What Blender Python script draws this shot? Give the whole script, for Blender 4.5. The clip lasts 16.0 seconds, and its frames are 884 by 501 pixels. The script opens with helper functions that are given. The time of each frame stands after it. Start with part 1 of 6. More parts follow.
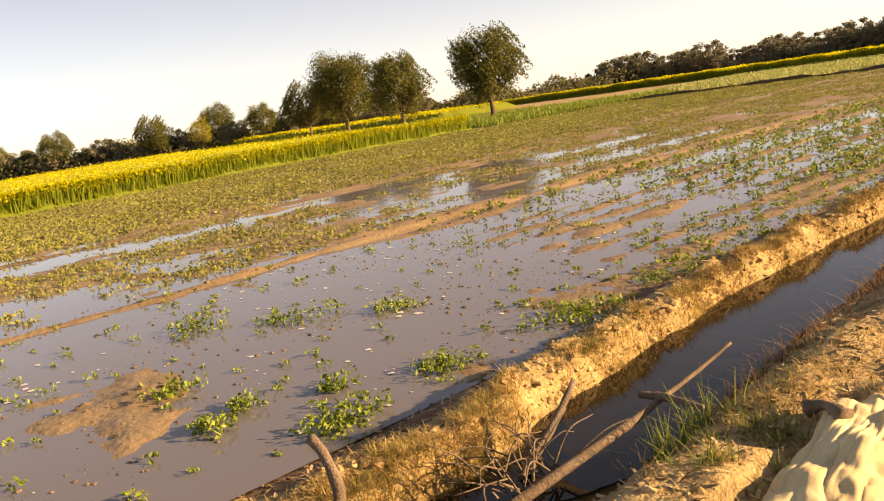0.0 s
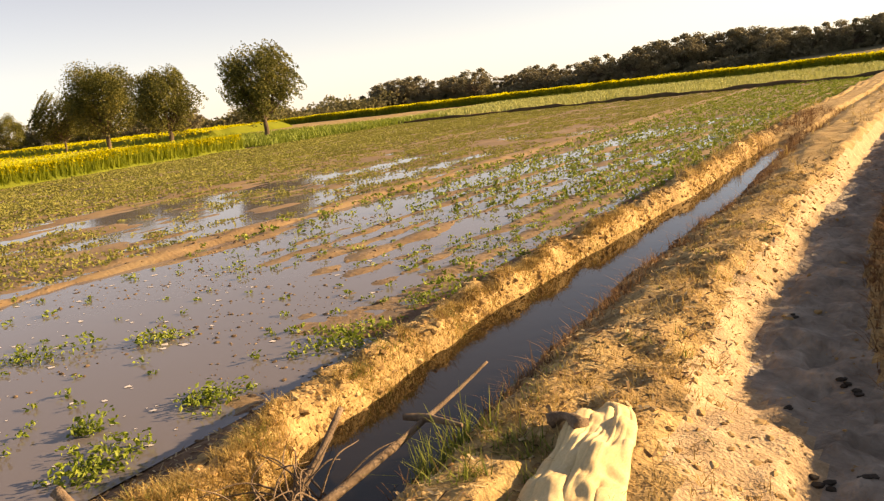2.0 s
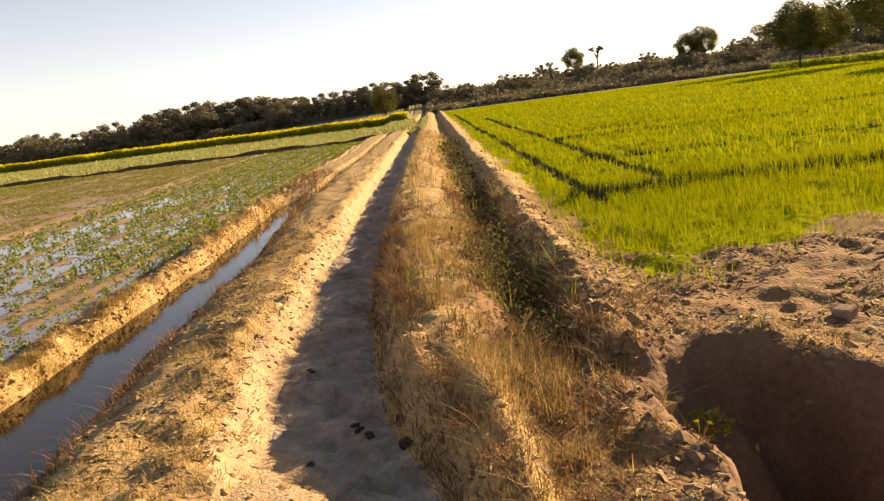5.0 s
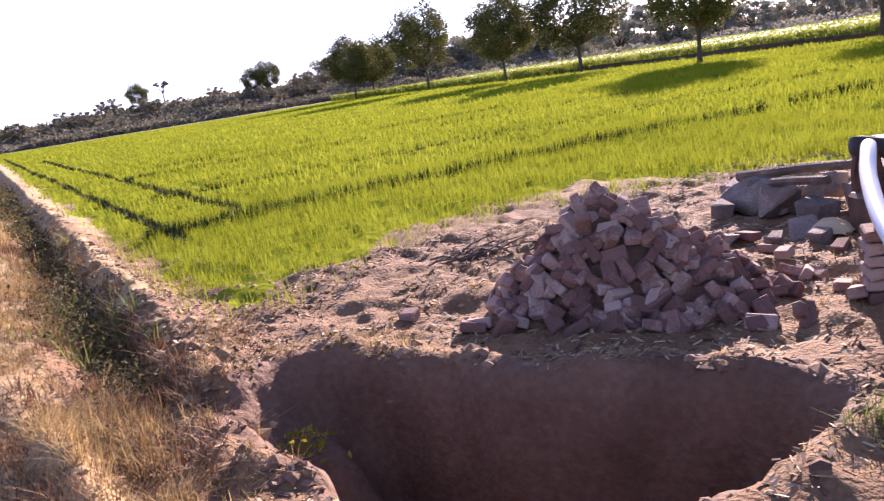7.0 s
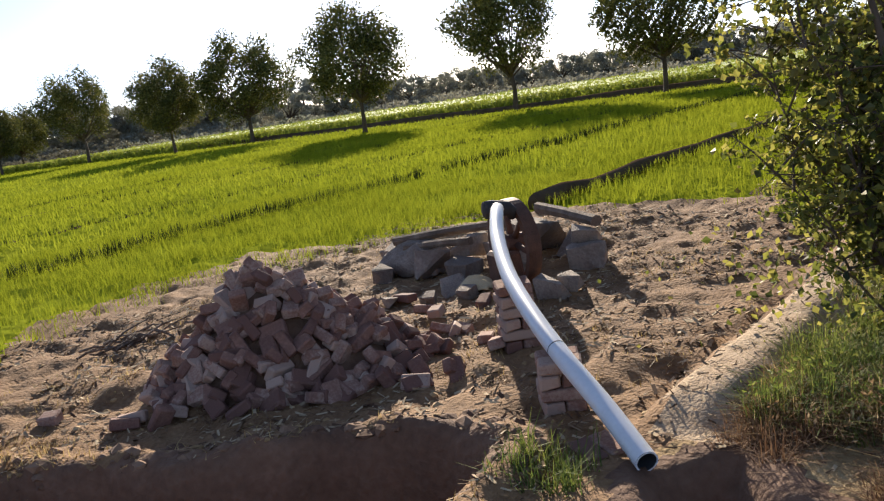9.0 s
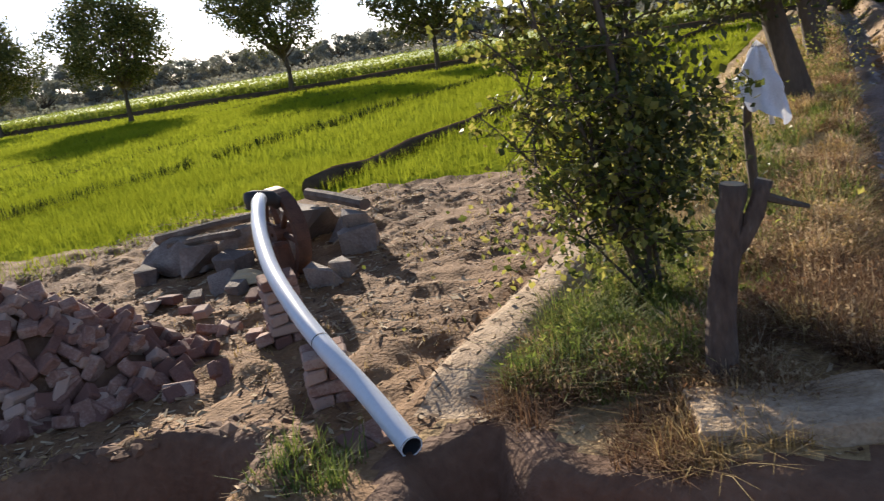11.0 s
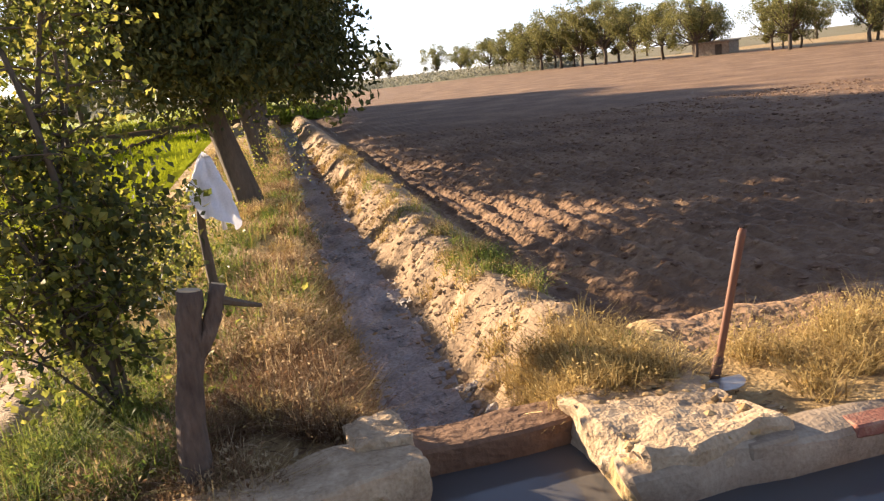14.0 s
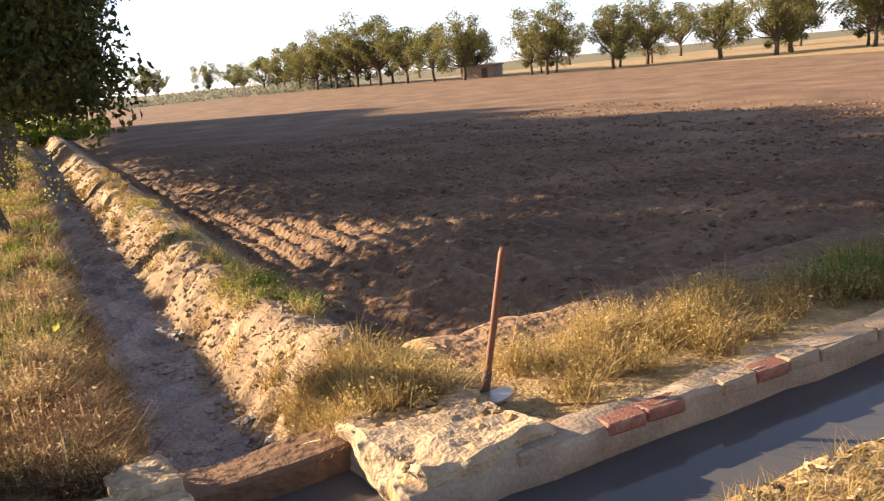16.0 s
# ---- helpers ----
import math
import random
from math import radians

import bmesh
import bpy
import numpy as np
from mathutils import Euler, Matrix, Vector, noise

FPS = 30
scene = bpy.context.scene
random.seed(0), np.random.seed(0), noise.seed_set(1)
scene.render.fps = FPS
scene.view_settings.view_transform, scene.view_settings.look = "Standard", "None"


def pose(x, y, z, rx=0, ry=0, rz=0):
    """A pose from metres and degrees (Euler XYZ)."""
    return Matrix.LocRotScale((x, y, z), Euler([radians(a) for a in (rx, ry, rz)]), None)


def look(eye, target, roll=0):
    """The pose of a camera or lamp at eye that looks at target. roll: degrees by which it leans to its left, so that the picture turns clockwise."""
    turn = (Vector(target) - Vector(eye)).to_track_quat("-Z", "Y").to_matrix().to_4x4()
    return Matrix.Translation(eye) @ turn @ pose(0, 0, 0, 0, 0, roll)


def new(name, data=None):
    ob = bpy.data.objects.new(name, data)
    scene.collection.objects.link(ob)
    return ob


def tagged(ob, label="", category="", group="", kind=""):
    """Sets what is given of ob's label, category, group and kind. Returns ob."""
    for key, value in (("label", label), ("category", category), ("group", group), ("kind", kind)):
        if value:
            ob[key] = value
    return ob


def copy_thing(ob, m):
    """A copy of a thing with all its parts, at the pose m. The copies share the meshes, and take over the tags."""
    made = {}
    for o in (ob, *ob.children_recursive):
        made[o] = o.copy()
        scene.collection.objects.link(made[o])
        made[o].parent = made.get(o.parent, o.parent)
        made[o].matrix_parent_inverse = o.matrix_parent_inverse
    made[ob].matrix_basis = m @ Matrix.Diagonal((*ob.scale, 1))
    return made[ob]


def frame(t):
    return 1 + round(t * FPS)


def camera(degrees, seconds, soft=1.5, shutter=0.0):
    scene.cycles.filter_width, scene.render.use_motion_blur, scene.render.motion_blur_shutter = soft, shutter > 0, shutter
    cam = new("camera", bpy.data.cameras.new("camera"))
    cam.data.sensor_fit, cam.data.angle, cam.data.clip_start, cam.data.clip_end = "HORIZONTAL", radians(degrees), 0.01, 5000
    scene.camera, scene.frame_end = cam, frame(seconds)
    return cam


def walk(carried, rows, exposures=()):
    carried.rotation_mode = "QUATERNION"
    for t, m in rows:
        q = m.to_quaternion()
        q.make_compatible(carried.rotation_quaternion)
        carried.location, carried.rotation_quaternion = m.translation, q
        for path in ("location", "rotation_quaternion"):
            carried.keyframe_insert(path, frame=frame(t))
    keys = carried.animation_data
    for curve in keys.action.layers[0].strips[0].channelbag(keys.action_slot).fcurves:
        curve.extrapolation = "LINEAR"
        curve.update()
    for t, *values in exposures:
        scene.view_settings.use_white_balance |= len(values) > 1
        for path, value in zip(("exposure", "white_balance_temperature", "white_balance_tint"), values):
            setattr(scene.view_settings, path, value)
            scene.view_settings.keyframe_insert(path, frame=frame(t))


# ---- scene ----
cam = camera(57.4, 16.0, soft=1.2, shutter=0.12)
PATH = [
    (0.0, 0.042, 0.024, 1.706, 79.61, 8.54, 50.65),
    (0.5, 0.064, 0.02, 1.729, 81.0, 9.34, 47.67),
    (1.0, 0.08, 0.01, 1.734, 81.33, 8.58, 44.37),
    (1.5, 0.113, 0.01, 1.735, 79.39, 7.0, 40.08),
    (2.0, 0.136, 0.048, 1.758, 78.9, 6.76, 34.95),
    (2.5, 0.145, 0.083, 1.754, 79.9, 6.18, 29.67),
    (3.0, 0.151, 0.121, 1.76, 79.79, 6.4, 24.62),
    (3.5, 0.15, 0.153, 1.76, 79.37, 6.78, 19.71),
    (4.0, 0.157, 0.191, 1.759, 80.36, 5.86, 14.08),
    (4.2, 0.179, 0.206, 1.773, 80.85, 5.71, 11.88),
    (6.3, 0.293, 0.253, 1.714, 75.89, 9.11, -16.75),
    (6.5, 0.311, 0.246, 1.726, 76.36, 8.97, -19.52),
    (7.0, 0.326, 0.205, 1.739, 77.58, 8.55, -27.78),
    (7.5, 0.35, 0.198, 1.729, 79.07, 7.84, -35.14),
    (8.0, 0.401, 0.194, 1.73, 78.99, 7.86, -40.36),
    (8.5, 0.48, 0.168, 1.729, 78.6, 8.33, -46.3),
    (8.7, 0.504, 0.159, 1.734, 78.78, 8.4, -48.39),
    (10.8, 0.69, 0.067, 1.728, 76.37, 9.33, -61.68),
    (11.0, 0.719, 0.051, 1.729, 75.25, 9.6, -66.01),
    (11.5, 0.713, 0.033, 1.748, 76.49, 9.21, -77.0),
    (12.0, 0.69, 0.032, 1.758, 77.48, 8.37, -83.62),
    (12.5, 0.681, 0.042, 1.76, 78.23, 7.85, -88.69),
    (13.0, 0.688, 0.033, 1.76, 79.36, 7.49, -92.17),
    (13.5, 0.698, 0.011, 1.748, 79.6, 6.93, -97.14),
    (14.0, 0.706, -0.01, 1.742, 77.36, 6.31, -102.77),
    (14.5, 0.718, -0.033, 1.74, 76.22, 5.86, -106.95),
    (15.0, 0.723, -0.034, 1.742, 76.92, 5.95, -109.31),
    (15.5, 0.719, -0.052, 1.758, 76.96, 5.91, -112.41),
    (16.0, 0.701, -0.077, 1.766, 77.13, 5.26, -118.26),
]
EXPOSURES = [(0.0, 1.45, 8300, 20), (4.2, 1.4, 8200, 18), (6.3, 1.45, 6000, 22), (7.0, 1.9, 5100, 40), (7.6, 1.65, 5300, 26), (8.4, 1.27, 5200, 17), (8.9, 1.22, 5200, 14), (10.8, 1.2, 5100, 14), (11.1, 1.2, 5100, 14), (11.7, 1.6, 5200, 17), (12.5, 1.92, 5250, 19), (13.5, 1.9, 5800, 18), (16.0, 1.92, 6050, 18)]
walk(cam, [(t, pose(x, y, z, rx, ry, rz)) for t, x, y, z, rx, ry, rz in PATH], EXPOSURES)

# ---- world and sun ----
SUN_AZ, SUN_EL = radians(48.0), radians(18.0)
TO_SUN = Vector((math.sin(SUN_AZ) * math.cos(SUN_EL), math.cos(SUN_AZ) * math.cos(SUN_EL), math.sin(SUN_EL)))
world = bpy.data.worlds.new("sky")
scene.world = world
world.use_nodes = True
wn = world.node_tree
sky = wn.nodes.new("ShaderNodeTexSky")
sky.sky_type = "NISHITA"
sky.sun_disc = False
sky.sun_elevation, sky.sun_rotation = SUN_EL, SUN_AZ
sky.dust_density, sky.air_density, sky.ozone_density = 0.5, 0.7, 1.5
wn.nodes["Background"].inputs["Strength"].default_value = 0.047
# dusty haze over the clear sky, thicker towards the horizon all round
way = wn.nodes.new("ShaderNodeTexCoord")
split = wn.nodes.new("ShaderNodeSeparateXYZ")
wn.links.new(way.outputs["Generated"], split.inputs[0])
fall = wn.nodes.new("ShaderNodeMath")
fall.operation = "MULTIPLY"
fall.inputs[1].default_value = -5.0
wn.links.new(split.outputs["Z"], fall.inputs[0])
thick = wn.nodes.new("ShaderNodeMath")
thick.operation = "EXPONENT"
thick.use_clamp = True
wn.links.new(fall.outputs[0], thick.inputs[0])
veil = wn.nodes.new("ShaderNodeMixRGB")
veil.inputs[1].default_value, veil.inputs[2].default_value = (0.9, 0.92, 1.0, 1), (4.6, 4.55, 4.6, 1)
wn.links.new(thick.outputs[0], veil.inputs[0])
haze = wn.nodes.new("ShaderNodeVectorMath")
haze.operation = "ADD"
wn.links.new(sky.outputs["Color"], haze.inputs[0])
wn.links.new(veil.outputs[0], haze.inputs[1])
wn.links.new(haze.outputs[0], wn.nodes["Background"].inputs["Color"])
lamp = bpy.data.lights.new("sun", "SUN")
lamp.energy, lamp.angle, lamp.color = 5.2, radians(0.6), (1.0, 0.77, 0.47)
sun = new("sun", lamp)
sun.matrix_world = look((0, 0, 60), (-TO_SUN.x * 10, -TO_SUN.y * 10, 60 - TO_SUN.z * 10))


# ---- noise and mesh helpers ----
def lattice(seed, n=256):
    return np.random.RandomState(seed).rand(n, n)


LAT = [lattice(s) for s in range(11, 15)]


def vnoise(x, y, k=0):
    """Smooth value noise in -1..1."""
    x, y = np.asarray(x, float), np.asarray(y, float)
    xi, yi = np.floor(x), np.floor(y)
    fx, fy = x - xi, y - yi
    fx, fy = fx * fx * (3 - 2 * fx), fy * fy * (3 - 2 * fy)
    g = LAT[k % 4].ravel()
    xi, yi = xi.astype(np.int32), yi.astype(np.int32)
    x0, x1, y0, y1 = (xi & 255) << 8, ((xi + 1) & 255) << 8, yi & 255, (yi + 1) & 255
    a, c = g[x0 | y0], g[x0 | y1]
    a = a + (g[x1 | y0] - a) * fx
    c = c + (g[x1 | y1] - c) * fx
    return 2 * (a + (c - a) * fy) - 1


def fbm(x, y, size, octaves=3, k=0):
    total, amp, norm = 0, 1.0, 0
    for o in range(octaves):
        total = total + amp * vnoise(np.asarray(x) / size + 31.7 * o + 5.3, np.asarray(y) / size + 17.1 * o + 9.1, k + o)
        norm += amp
        amp *= 0.5
        size = size * 0.5
    return total / norm


def smooth(a, b, x):
    t = np.clip((np.asarray(x, float) - a) / (b - a), 0, 1)
    return t * t * (3 - 2 * t)


def fast_mesh(name, verts, faces, material, parent=None, shade=False, mats=None, slots=None):
    """A mesh object from arrays; all faces have the same number of corners."""
    verts, faces = np.asarray(verts, np.float32), np.asarray(faces, np.int32)
    me = bpy.data.meshes.new(name)
    n, k = faces.shape
    me.vertices.add(len(verts))
    me.vertices.foreach_set("co", verts.ravel())
    me.loops.add(n * k)
    me.loops.foreach_set("vertex_index", faces.ravel())
    me.polygons.add(n)
    me.polygons.foreach_set("loop_start", np.arange(n, dtype=np.int32) * k)
    if shade:
        me.polygons.foreach_set("use_smooth", np.ones(n, bool))
    else:
        me.polygons.foreach_set("use_smooth", np.zeros(n, bool))
    for m in (mats or [material]):
        me.materials.append(m)
    if slots is not None:
        me.polygons.foreach_set("material_index", np.asarray(slots, np.int32))
    me.update()
    ob = new(name, me)
    if parent:
        ob.parent = parent
    return ob


def part(name, bm, material, parent=None, label="", shade=False):
    me = bpy.data.meshes.new(name)
    bm.to_mesh(me)
    bm.free()
    me.materials.append(material)
    if shade:
        for p in me.polygons:
            p.use_smooth = True
    ob = new(name, me)
    if parent:
        ob.parent = parent
    if label:
        ob["label"] = label
    return ob


def empty(name, m=None):
    ob = new(name)
    if m is not None:
        ob.matrix_basis = m
    return ob


def tube(points, radii, sides=8, wobble=0.0, rng=None, cap=True):
    """Vertices and quads of a tapered tube along points."""
    pts = [Vector(p) for p in points]
    verts, faces = [], []
    for i, p in enumerate(pts):
        d = (pts[min(i + 1, len(pts) - 1)] - pts[max(i - 1, 0)]).normalized()
        a = d.orthogonal().normalized() if i == 0 else (a - d * a.dot(d)).normalized()
        b = d.cross(a)
        for s in range(sides):
            w = 2 * math.pi * s / sides
            r = radii[i] * (1 + (wobble * (rng.random() - 0.5) if rng else 0))
            verts.append(p + (a * math.cos(w) + b * math.sin(w)) * r)
    for i in range(len(pts) - 1):
        for s in range(sides):
            q = (s + 1) % sides
            faces.append((i * sides + s, i * sides + q, (i + 1) * sides + q, (i + 1) * sides + s))
    if cap:
        for ring in (0, len(pts) - 1):
            verts.append(pts[ring])
            c = len(verts) - 1
            for s in range(0, sides, 2):
                q, r = (s + 1) % sides, (s + 2) % sides
                base = ring * sides
                f = (c, base + s, base + q, base + r)
                faces.append(f if ring else f[::-1])
    return np.array([tuple(v) for v in verts]), np.array(faces)


def join(chunks):
    vs, fs, n = [], [], 0
    for v, f in chunks:
        vs.append(v)
        fs.append(f + n)
        n += len(v)
    return np.concatenate(vs), np.concatenate(fs)


def leaves(centres, size, rng, droop=0.3, aspect=0.55, vary=0.4):
    """Rhombic folded leaves, one quad each, at the centres."""
    n = len(centres)
    d = rng.normal(size=(n, 3))
    d[:, 2] -= droop
    d /= np.linalg.norm(d, axis=1)[:, None]
    e = rng.normal(size=(n, 3))
    e -= d * (e * d).sum(1)[:, None]
    e /= np.linalg.norm(e, axis=1)[:, None]
    nrm = np.cross(d, e)
    s = (np.asarray(size) * (1 + vary * (rng.rand(n) - 0.5) * 2))[:, None]
    c = np.asarray(centres)
    v = np.empty((n, 4, 3))
    v[:, 0] = c - d * s * 0.5
    v[:, 1] = c + e * s * aspect * 0.5 + nrm * s * 0.12
    v[:, 2] = c + d * s * 0.5
    v[:, 3] = c - e * s * aspect * 0.5 + nrm * s * 0.12
    return v.reshape(-1, 3), np.arange(n * 4).reshape(n, 4)


def blades(base, height, rng, width=0.008, lean=0.5, bend=0.5, seg=2):
    """Curved grass blades, as quads, rooted at base."""
    n = len(base)
    h = np.broadcast_to(np.asarray(height, float), (n,)) * (0.6 + 0.8 * rng.rand(n))
    a = rng.rand(n) * 2 * np.pi
    out = np.stack([np.cos(a), np.sin(a), np.zeros(n)], 1)
    side = np.stack([-np.sin(a), np.cos(a), np.zeros(n)], 1)
    ln = lean * rng.rand(n)
    w = np.broadcast_to(np.asarray(width, float), (n,))
    v = np.empty((n, 2 * (seg + 1), 3))
    for i in range(seg + 1):
        t = i / seg
        p = base + out * (h * (ln * t + bend * ln * t * t))[:, None]
        p = p + np.array([0, 0, 1.0]) * (h * t * (1 - 0.35 * bend * ln * t))[:, None]
        ww = (w * (1 - 0.85 * t) * 0.5)[:, None]
        v[:, 2 * i] = p - side * ww
        v[:, 2 * i + 1] = p + side * ww
    idx = np.arange(n)[:, None] * 2 * (seg + 1)
    f = np.concatenate([idx + np.array([[2 * i, 2 * i + 1, 2 * i + 3, 2 * i + 2]]) for i in range(seg)], 0)
    return v.reshape(-1, 3), f


# ---- materials ----
def nodes_of(name):
    m = bpy.data.materials.new(name)
    m.use_nodes = True
    t = m.node_tree
    return m, t, t.nodes["Principled BSDF"]


def ramp_node(t, stops):
    r = t.nodes.new("ShaderNodeValToRGB")
    el = r.color_ramp.elements
    while len(el) < len(stops):
        el.new(0.5)
    for e, (p, c) in zip(el, stops):
        e.position, e.color = p, (*c, 1)
    return r


def mixed(name, low, high, size=1.0, fine=0.05, rough=0.9, bump=0.4, depth=0.02, third=None, island=0.0, object_random=0.0,
          metal=0.0, spec=0.3, translucent=0.0, stretch=(1, 1, 1)):
    """A surface whose colour runs between two or three tones at two scales, with fine relief."""
    m, t, b = nodes_of(name)
    L = t.links.new
    geo = t.nodes.new("ShaderNodeTexCoord")
    mapping = t.nodes.new("ShaderNodeMapping")
    mapping.inputs["Scale"].default_value = stretch
    L(geo.outputs["Object"], mapping.inputs["Vector"])
    n1, n2 = t.nodes.new("ShaderNodeTexNoise"), t.nodes.new("ShaderNodeTexNoise")
    n1.inputs["Scale"].default_value, n1.inputs["Detail"].default_value = 1 / size, 5
    n2.inputs["Scale"].default_value, n2.inputs["Detail"].default_value = 1 / fine, 4
    for n in (n1, n2):
        L(mapping.outputs["Vector"], n.inputs["Vector"])
    add = t.nodes.new("ShaderNodeMath")
    add.operation = "MULTIPLY_ADD"
    L(n1.outputs["Fac"], add.inputs[0])
    add.inputs[1].default_value = 0.6
    half = t.nodes.new("ShaderNodeMath")
    half.operation = "MULTIPLY"
    L(n2.outputs["Fac"], half.inputs[0])
    half.inputs[1].default_value = 0.4
    L(half.outputs[0], add.inputs[2])
    fac = add.outputs[0]
    if island or object_random:
        info = t.nodes.new("ShaderNodeNewGeometry" if island else "ShaderNodeObjectInfo")
        rnd = info.outputs["Random Per Island"] if island else info.outputs["Random"]
        k = island or object_random
        ma = t.nodes.new("ShaderNodeMath")
        ma.operation = "MULTIPLY_ADD"
        L(rnd, ma.inputs[0])
        ma.inputs[1].default_value = k
        mb = t.nodes.new("ShaderNodeMath")
        mb.operation = "SUBTRACT"
        L(fac, mb.inputs[0])
        mb.inputs[1].default_value = k / 2
        L(mb.outputs[0], ma.inputs[2])
        fac = ma.outputs[0]
    stops = [(0.3, low), (0.7, high)] if third is None else [(0.28, low), (0.52, high), (0.74, third)]
    r = ramp_node(t, stops)
    L(fac, r.inputs["Fac"])
    L(r.outputs["Color"], b.inputs["Base Color"])
    b.inputs["Roughness"].default_value = rough
    b.inputs["Metallic"].default_value = metal
    b.inputs["Specular IOR Level"].default_value = spec
    if bump:
        bp = t.nodes.new("ShaderNodeBump")
        bp.inputs["Strength"].default_value, bp.inputs["Distance"].default_value = bump, depth
        L(n2.outputs["Fac"], bp.inputs["Height"])
        L(bp.outputs["Normal"], b.inputs["Normal"])
    if translucent:
        tr = t.nodes.new("ShaderNodeBsdfTranslucent")
        L(r.outputs["Color"], tr.inputs["Color"])
        mx = t.nodes.new("ShaderNodeMixShader")
        mx.inputs[0].default_value = translucent
        L(b.outputs[0], mx.inputs[1])
        L(tr.outputs[0], mx.inputs[2])
        L(mx.outputs[0], t.nodes["Material Output"].inputs["Surface"])
    return m


def water_material(name, tone, rough=0.04, ripple=0.05, size=0.12):
    m, t, b = nodes_of(name)
    b.inputs["Base Color"].default_value = (*tone, 1)
    b.inputs["Roughness"].default_value = rough
    b.inputs["IOR"].default_value = 1.33
    n = t.nodes.new("ShaderNodeTexNoise")
    n.inputs["Scale"].default_value, n.inputs["Detail"].default_value = 1 / size, 3
    c = t.nodes.new("ShaderNodeTexCoord")
    t.links.new(c.outputs["Object"], n.inputs["Vector"])
    bp = t.nodes.new("ShaderNodeBump")
    bp.inputs["Strength"].default_value, bp.inputs["Distance"].default_value = ripple, 0.02
    t.links.new(n.outputs["Fac"], bp.inputs["Height"])
    t.links.new(bp.outputs["Normal"], b.inputs["Normal"])
    return m


SOIL = mixed("dry_soil", (0.15, 0.092, 0.038), (0.345, 0.24, 0.105), 0.3, 0.028, 0.95, 0.9, 0.02, third=(0.56, 0.425, 0.215))
MUD = mixed("wet_mud", (0.14, 0.09, 0.045), (0.23, 0.155, 0.078), 1.6, 0.07, 0.6, 0.6, 0.03, third=(0.29, 0.22, 0.12), spec=0.5)
FIELD_SOIL = mixed("crop_covered_soil", (0.155, 0.185, 0.010), (0.215, 0.245, 0.013), 4.0, 0.2, 1.0, 0.5, 0.08, third=(0.26, 0.275, 0.02), spec=0.0)
PLOUGH = mixed("ploughed_soil", (0.08, 0.045, 0.025), (0.195, 0.117, 0.063), 2.0, 0.1, 0.95, 1.0, 0.09, third=(0.33, 0.218, 0.122))
YARD = mixed("yard_soil", (0.11, 0.06, 0.026), (0.225, 0.132, 0.058), 0.3, 0.028, 0.95, 1.0, 0.02, third=(0.34, 0.22, 0.11))
CANAL_WATER = water_material("canal_water", (0.013, 0.010, 0.007), 0.05, 0.06, 0.15)
TANK_WATER = water_material("tank_water", (0.08, 0.077, 0.074), 0.08, 0.05, 0.15)
FLOOD_WATER = water_material("muddy_water", (0.15, 0.135, 0.14), 0.06, 0.05, 0.25)
WHEAT = mixed("wheat_leaf", (0.18, 0.215, 0.008), (0.255, 0.285, 0.010), 5.0, 0.6, 1.0, 0, third=(0.31, 0.335, 0.018), island=0.12, translucent=0.45, spec=0.0)
MUSTARD_GREEN = mixed("mustard_stem", (0.18, 0.23, 0.02), (0.30, 0.34, 0.03), 2.0, 0.3, 0.7, 0, island=0.3, translucent=0.5)
MUSTARD_YELLOW = mixed("mustard_flower", (0.44, 0.40, 0.008), (0.60, 0.53, 0.012), 2.0, 0.3, 0.7, 0, island=0.3, translucent=0.45)
DRY_GRASS = mixed("dry_grass", (0.20, 0.13, 0.042), (0.40, 0.285, 0.10), 0.8, 0.1, 0.8, 0, third=(0.58, 0.44, 0.18), island=0.5, translucent=0.4)
GREEN_GRASS = mixed("green_grass", (0.07, 0.10, 0.02), (0.18, 0.22, 0.035), 0.8, 0.1, 0.7, 0, third=(0.32, 0.32, 0.07), island=0.4, translucent=0.45)
CROP_LEAF = mixed("crop_leaf", (0.09, 0.13, 0.015), (0.18, 0.24, 0.025), 1.0, 0.1, 0.6, 0, third=(0.30, 0.34, 0.06), island=0.4, translucent=0.3)
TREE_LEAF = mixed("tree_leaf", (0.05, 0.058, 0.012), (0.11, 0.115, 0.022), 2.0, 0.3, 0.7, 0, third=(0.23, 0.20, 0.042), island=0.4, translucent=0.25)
# tree leaf darkened to carry the shade of backlit crowns and low growth
LEAF_IN_SHADE = mixed("leaf_in_shade", (0.03, 0.038, 0.01), (0.068, 0.075, 0.017), 2.0, 0.3, 0.7, 0, third=(0.14, 0.13, 0.03), island=0.45, translucent=0.15)
WOOD_LEAF = mixed("thorn_leaf", (0.13, 0.12, 0.07), (0.20, 0.18, 0.11), 6.0, 0.8, 0.8, 0, third=(0.27, 0.24, 0.15), island=0.2, translucent=0.2)
BUSH_LEAF = mixed("bush_leaf", (0.075, 0.09, 0.016), (0.18, 0.195, 0.03), 0.5, 0.1, 0.5, 0, third=(0.33, 0.30, 0.06), island=0.7, translucent=0.55)
OLIVE_LEAF = mixed("olive_leaf", (0.10, 0.10, 0.03), (0.19, 0.18, 0.055), 2.5, 0.4, 0.7, 0, third=(0.30, 0.27, 0.09), island=0.4, translucent=0.35)
# damp soil; its dark tone also serves as painted shade on the dam
DAMP_SHADED = mixed("damp_shaded_soil", (0.095, 0.05, 0.027), (0.17, 0.097, 0.054), 0.5, 0.05, 0.9, 0.7, 0.03, third=(0.25, 0.15, 0.09))
SILT = mixed("pale_silt", (0.125, 0.10, 0.078), (0.265, 0.225, 0.18), 0.3, 0.08, 0.85, 1.0, 0.06, third=(0.44, 0.385, 0.315))
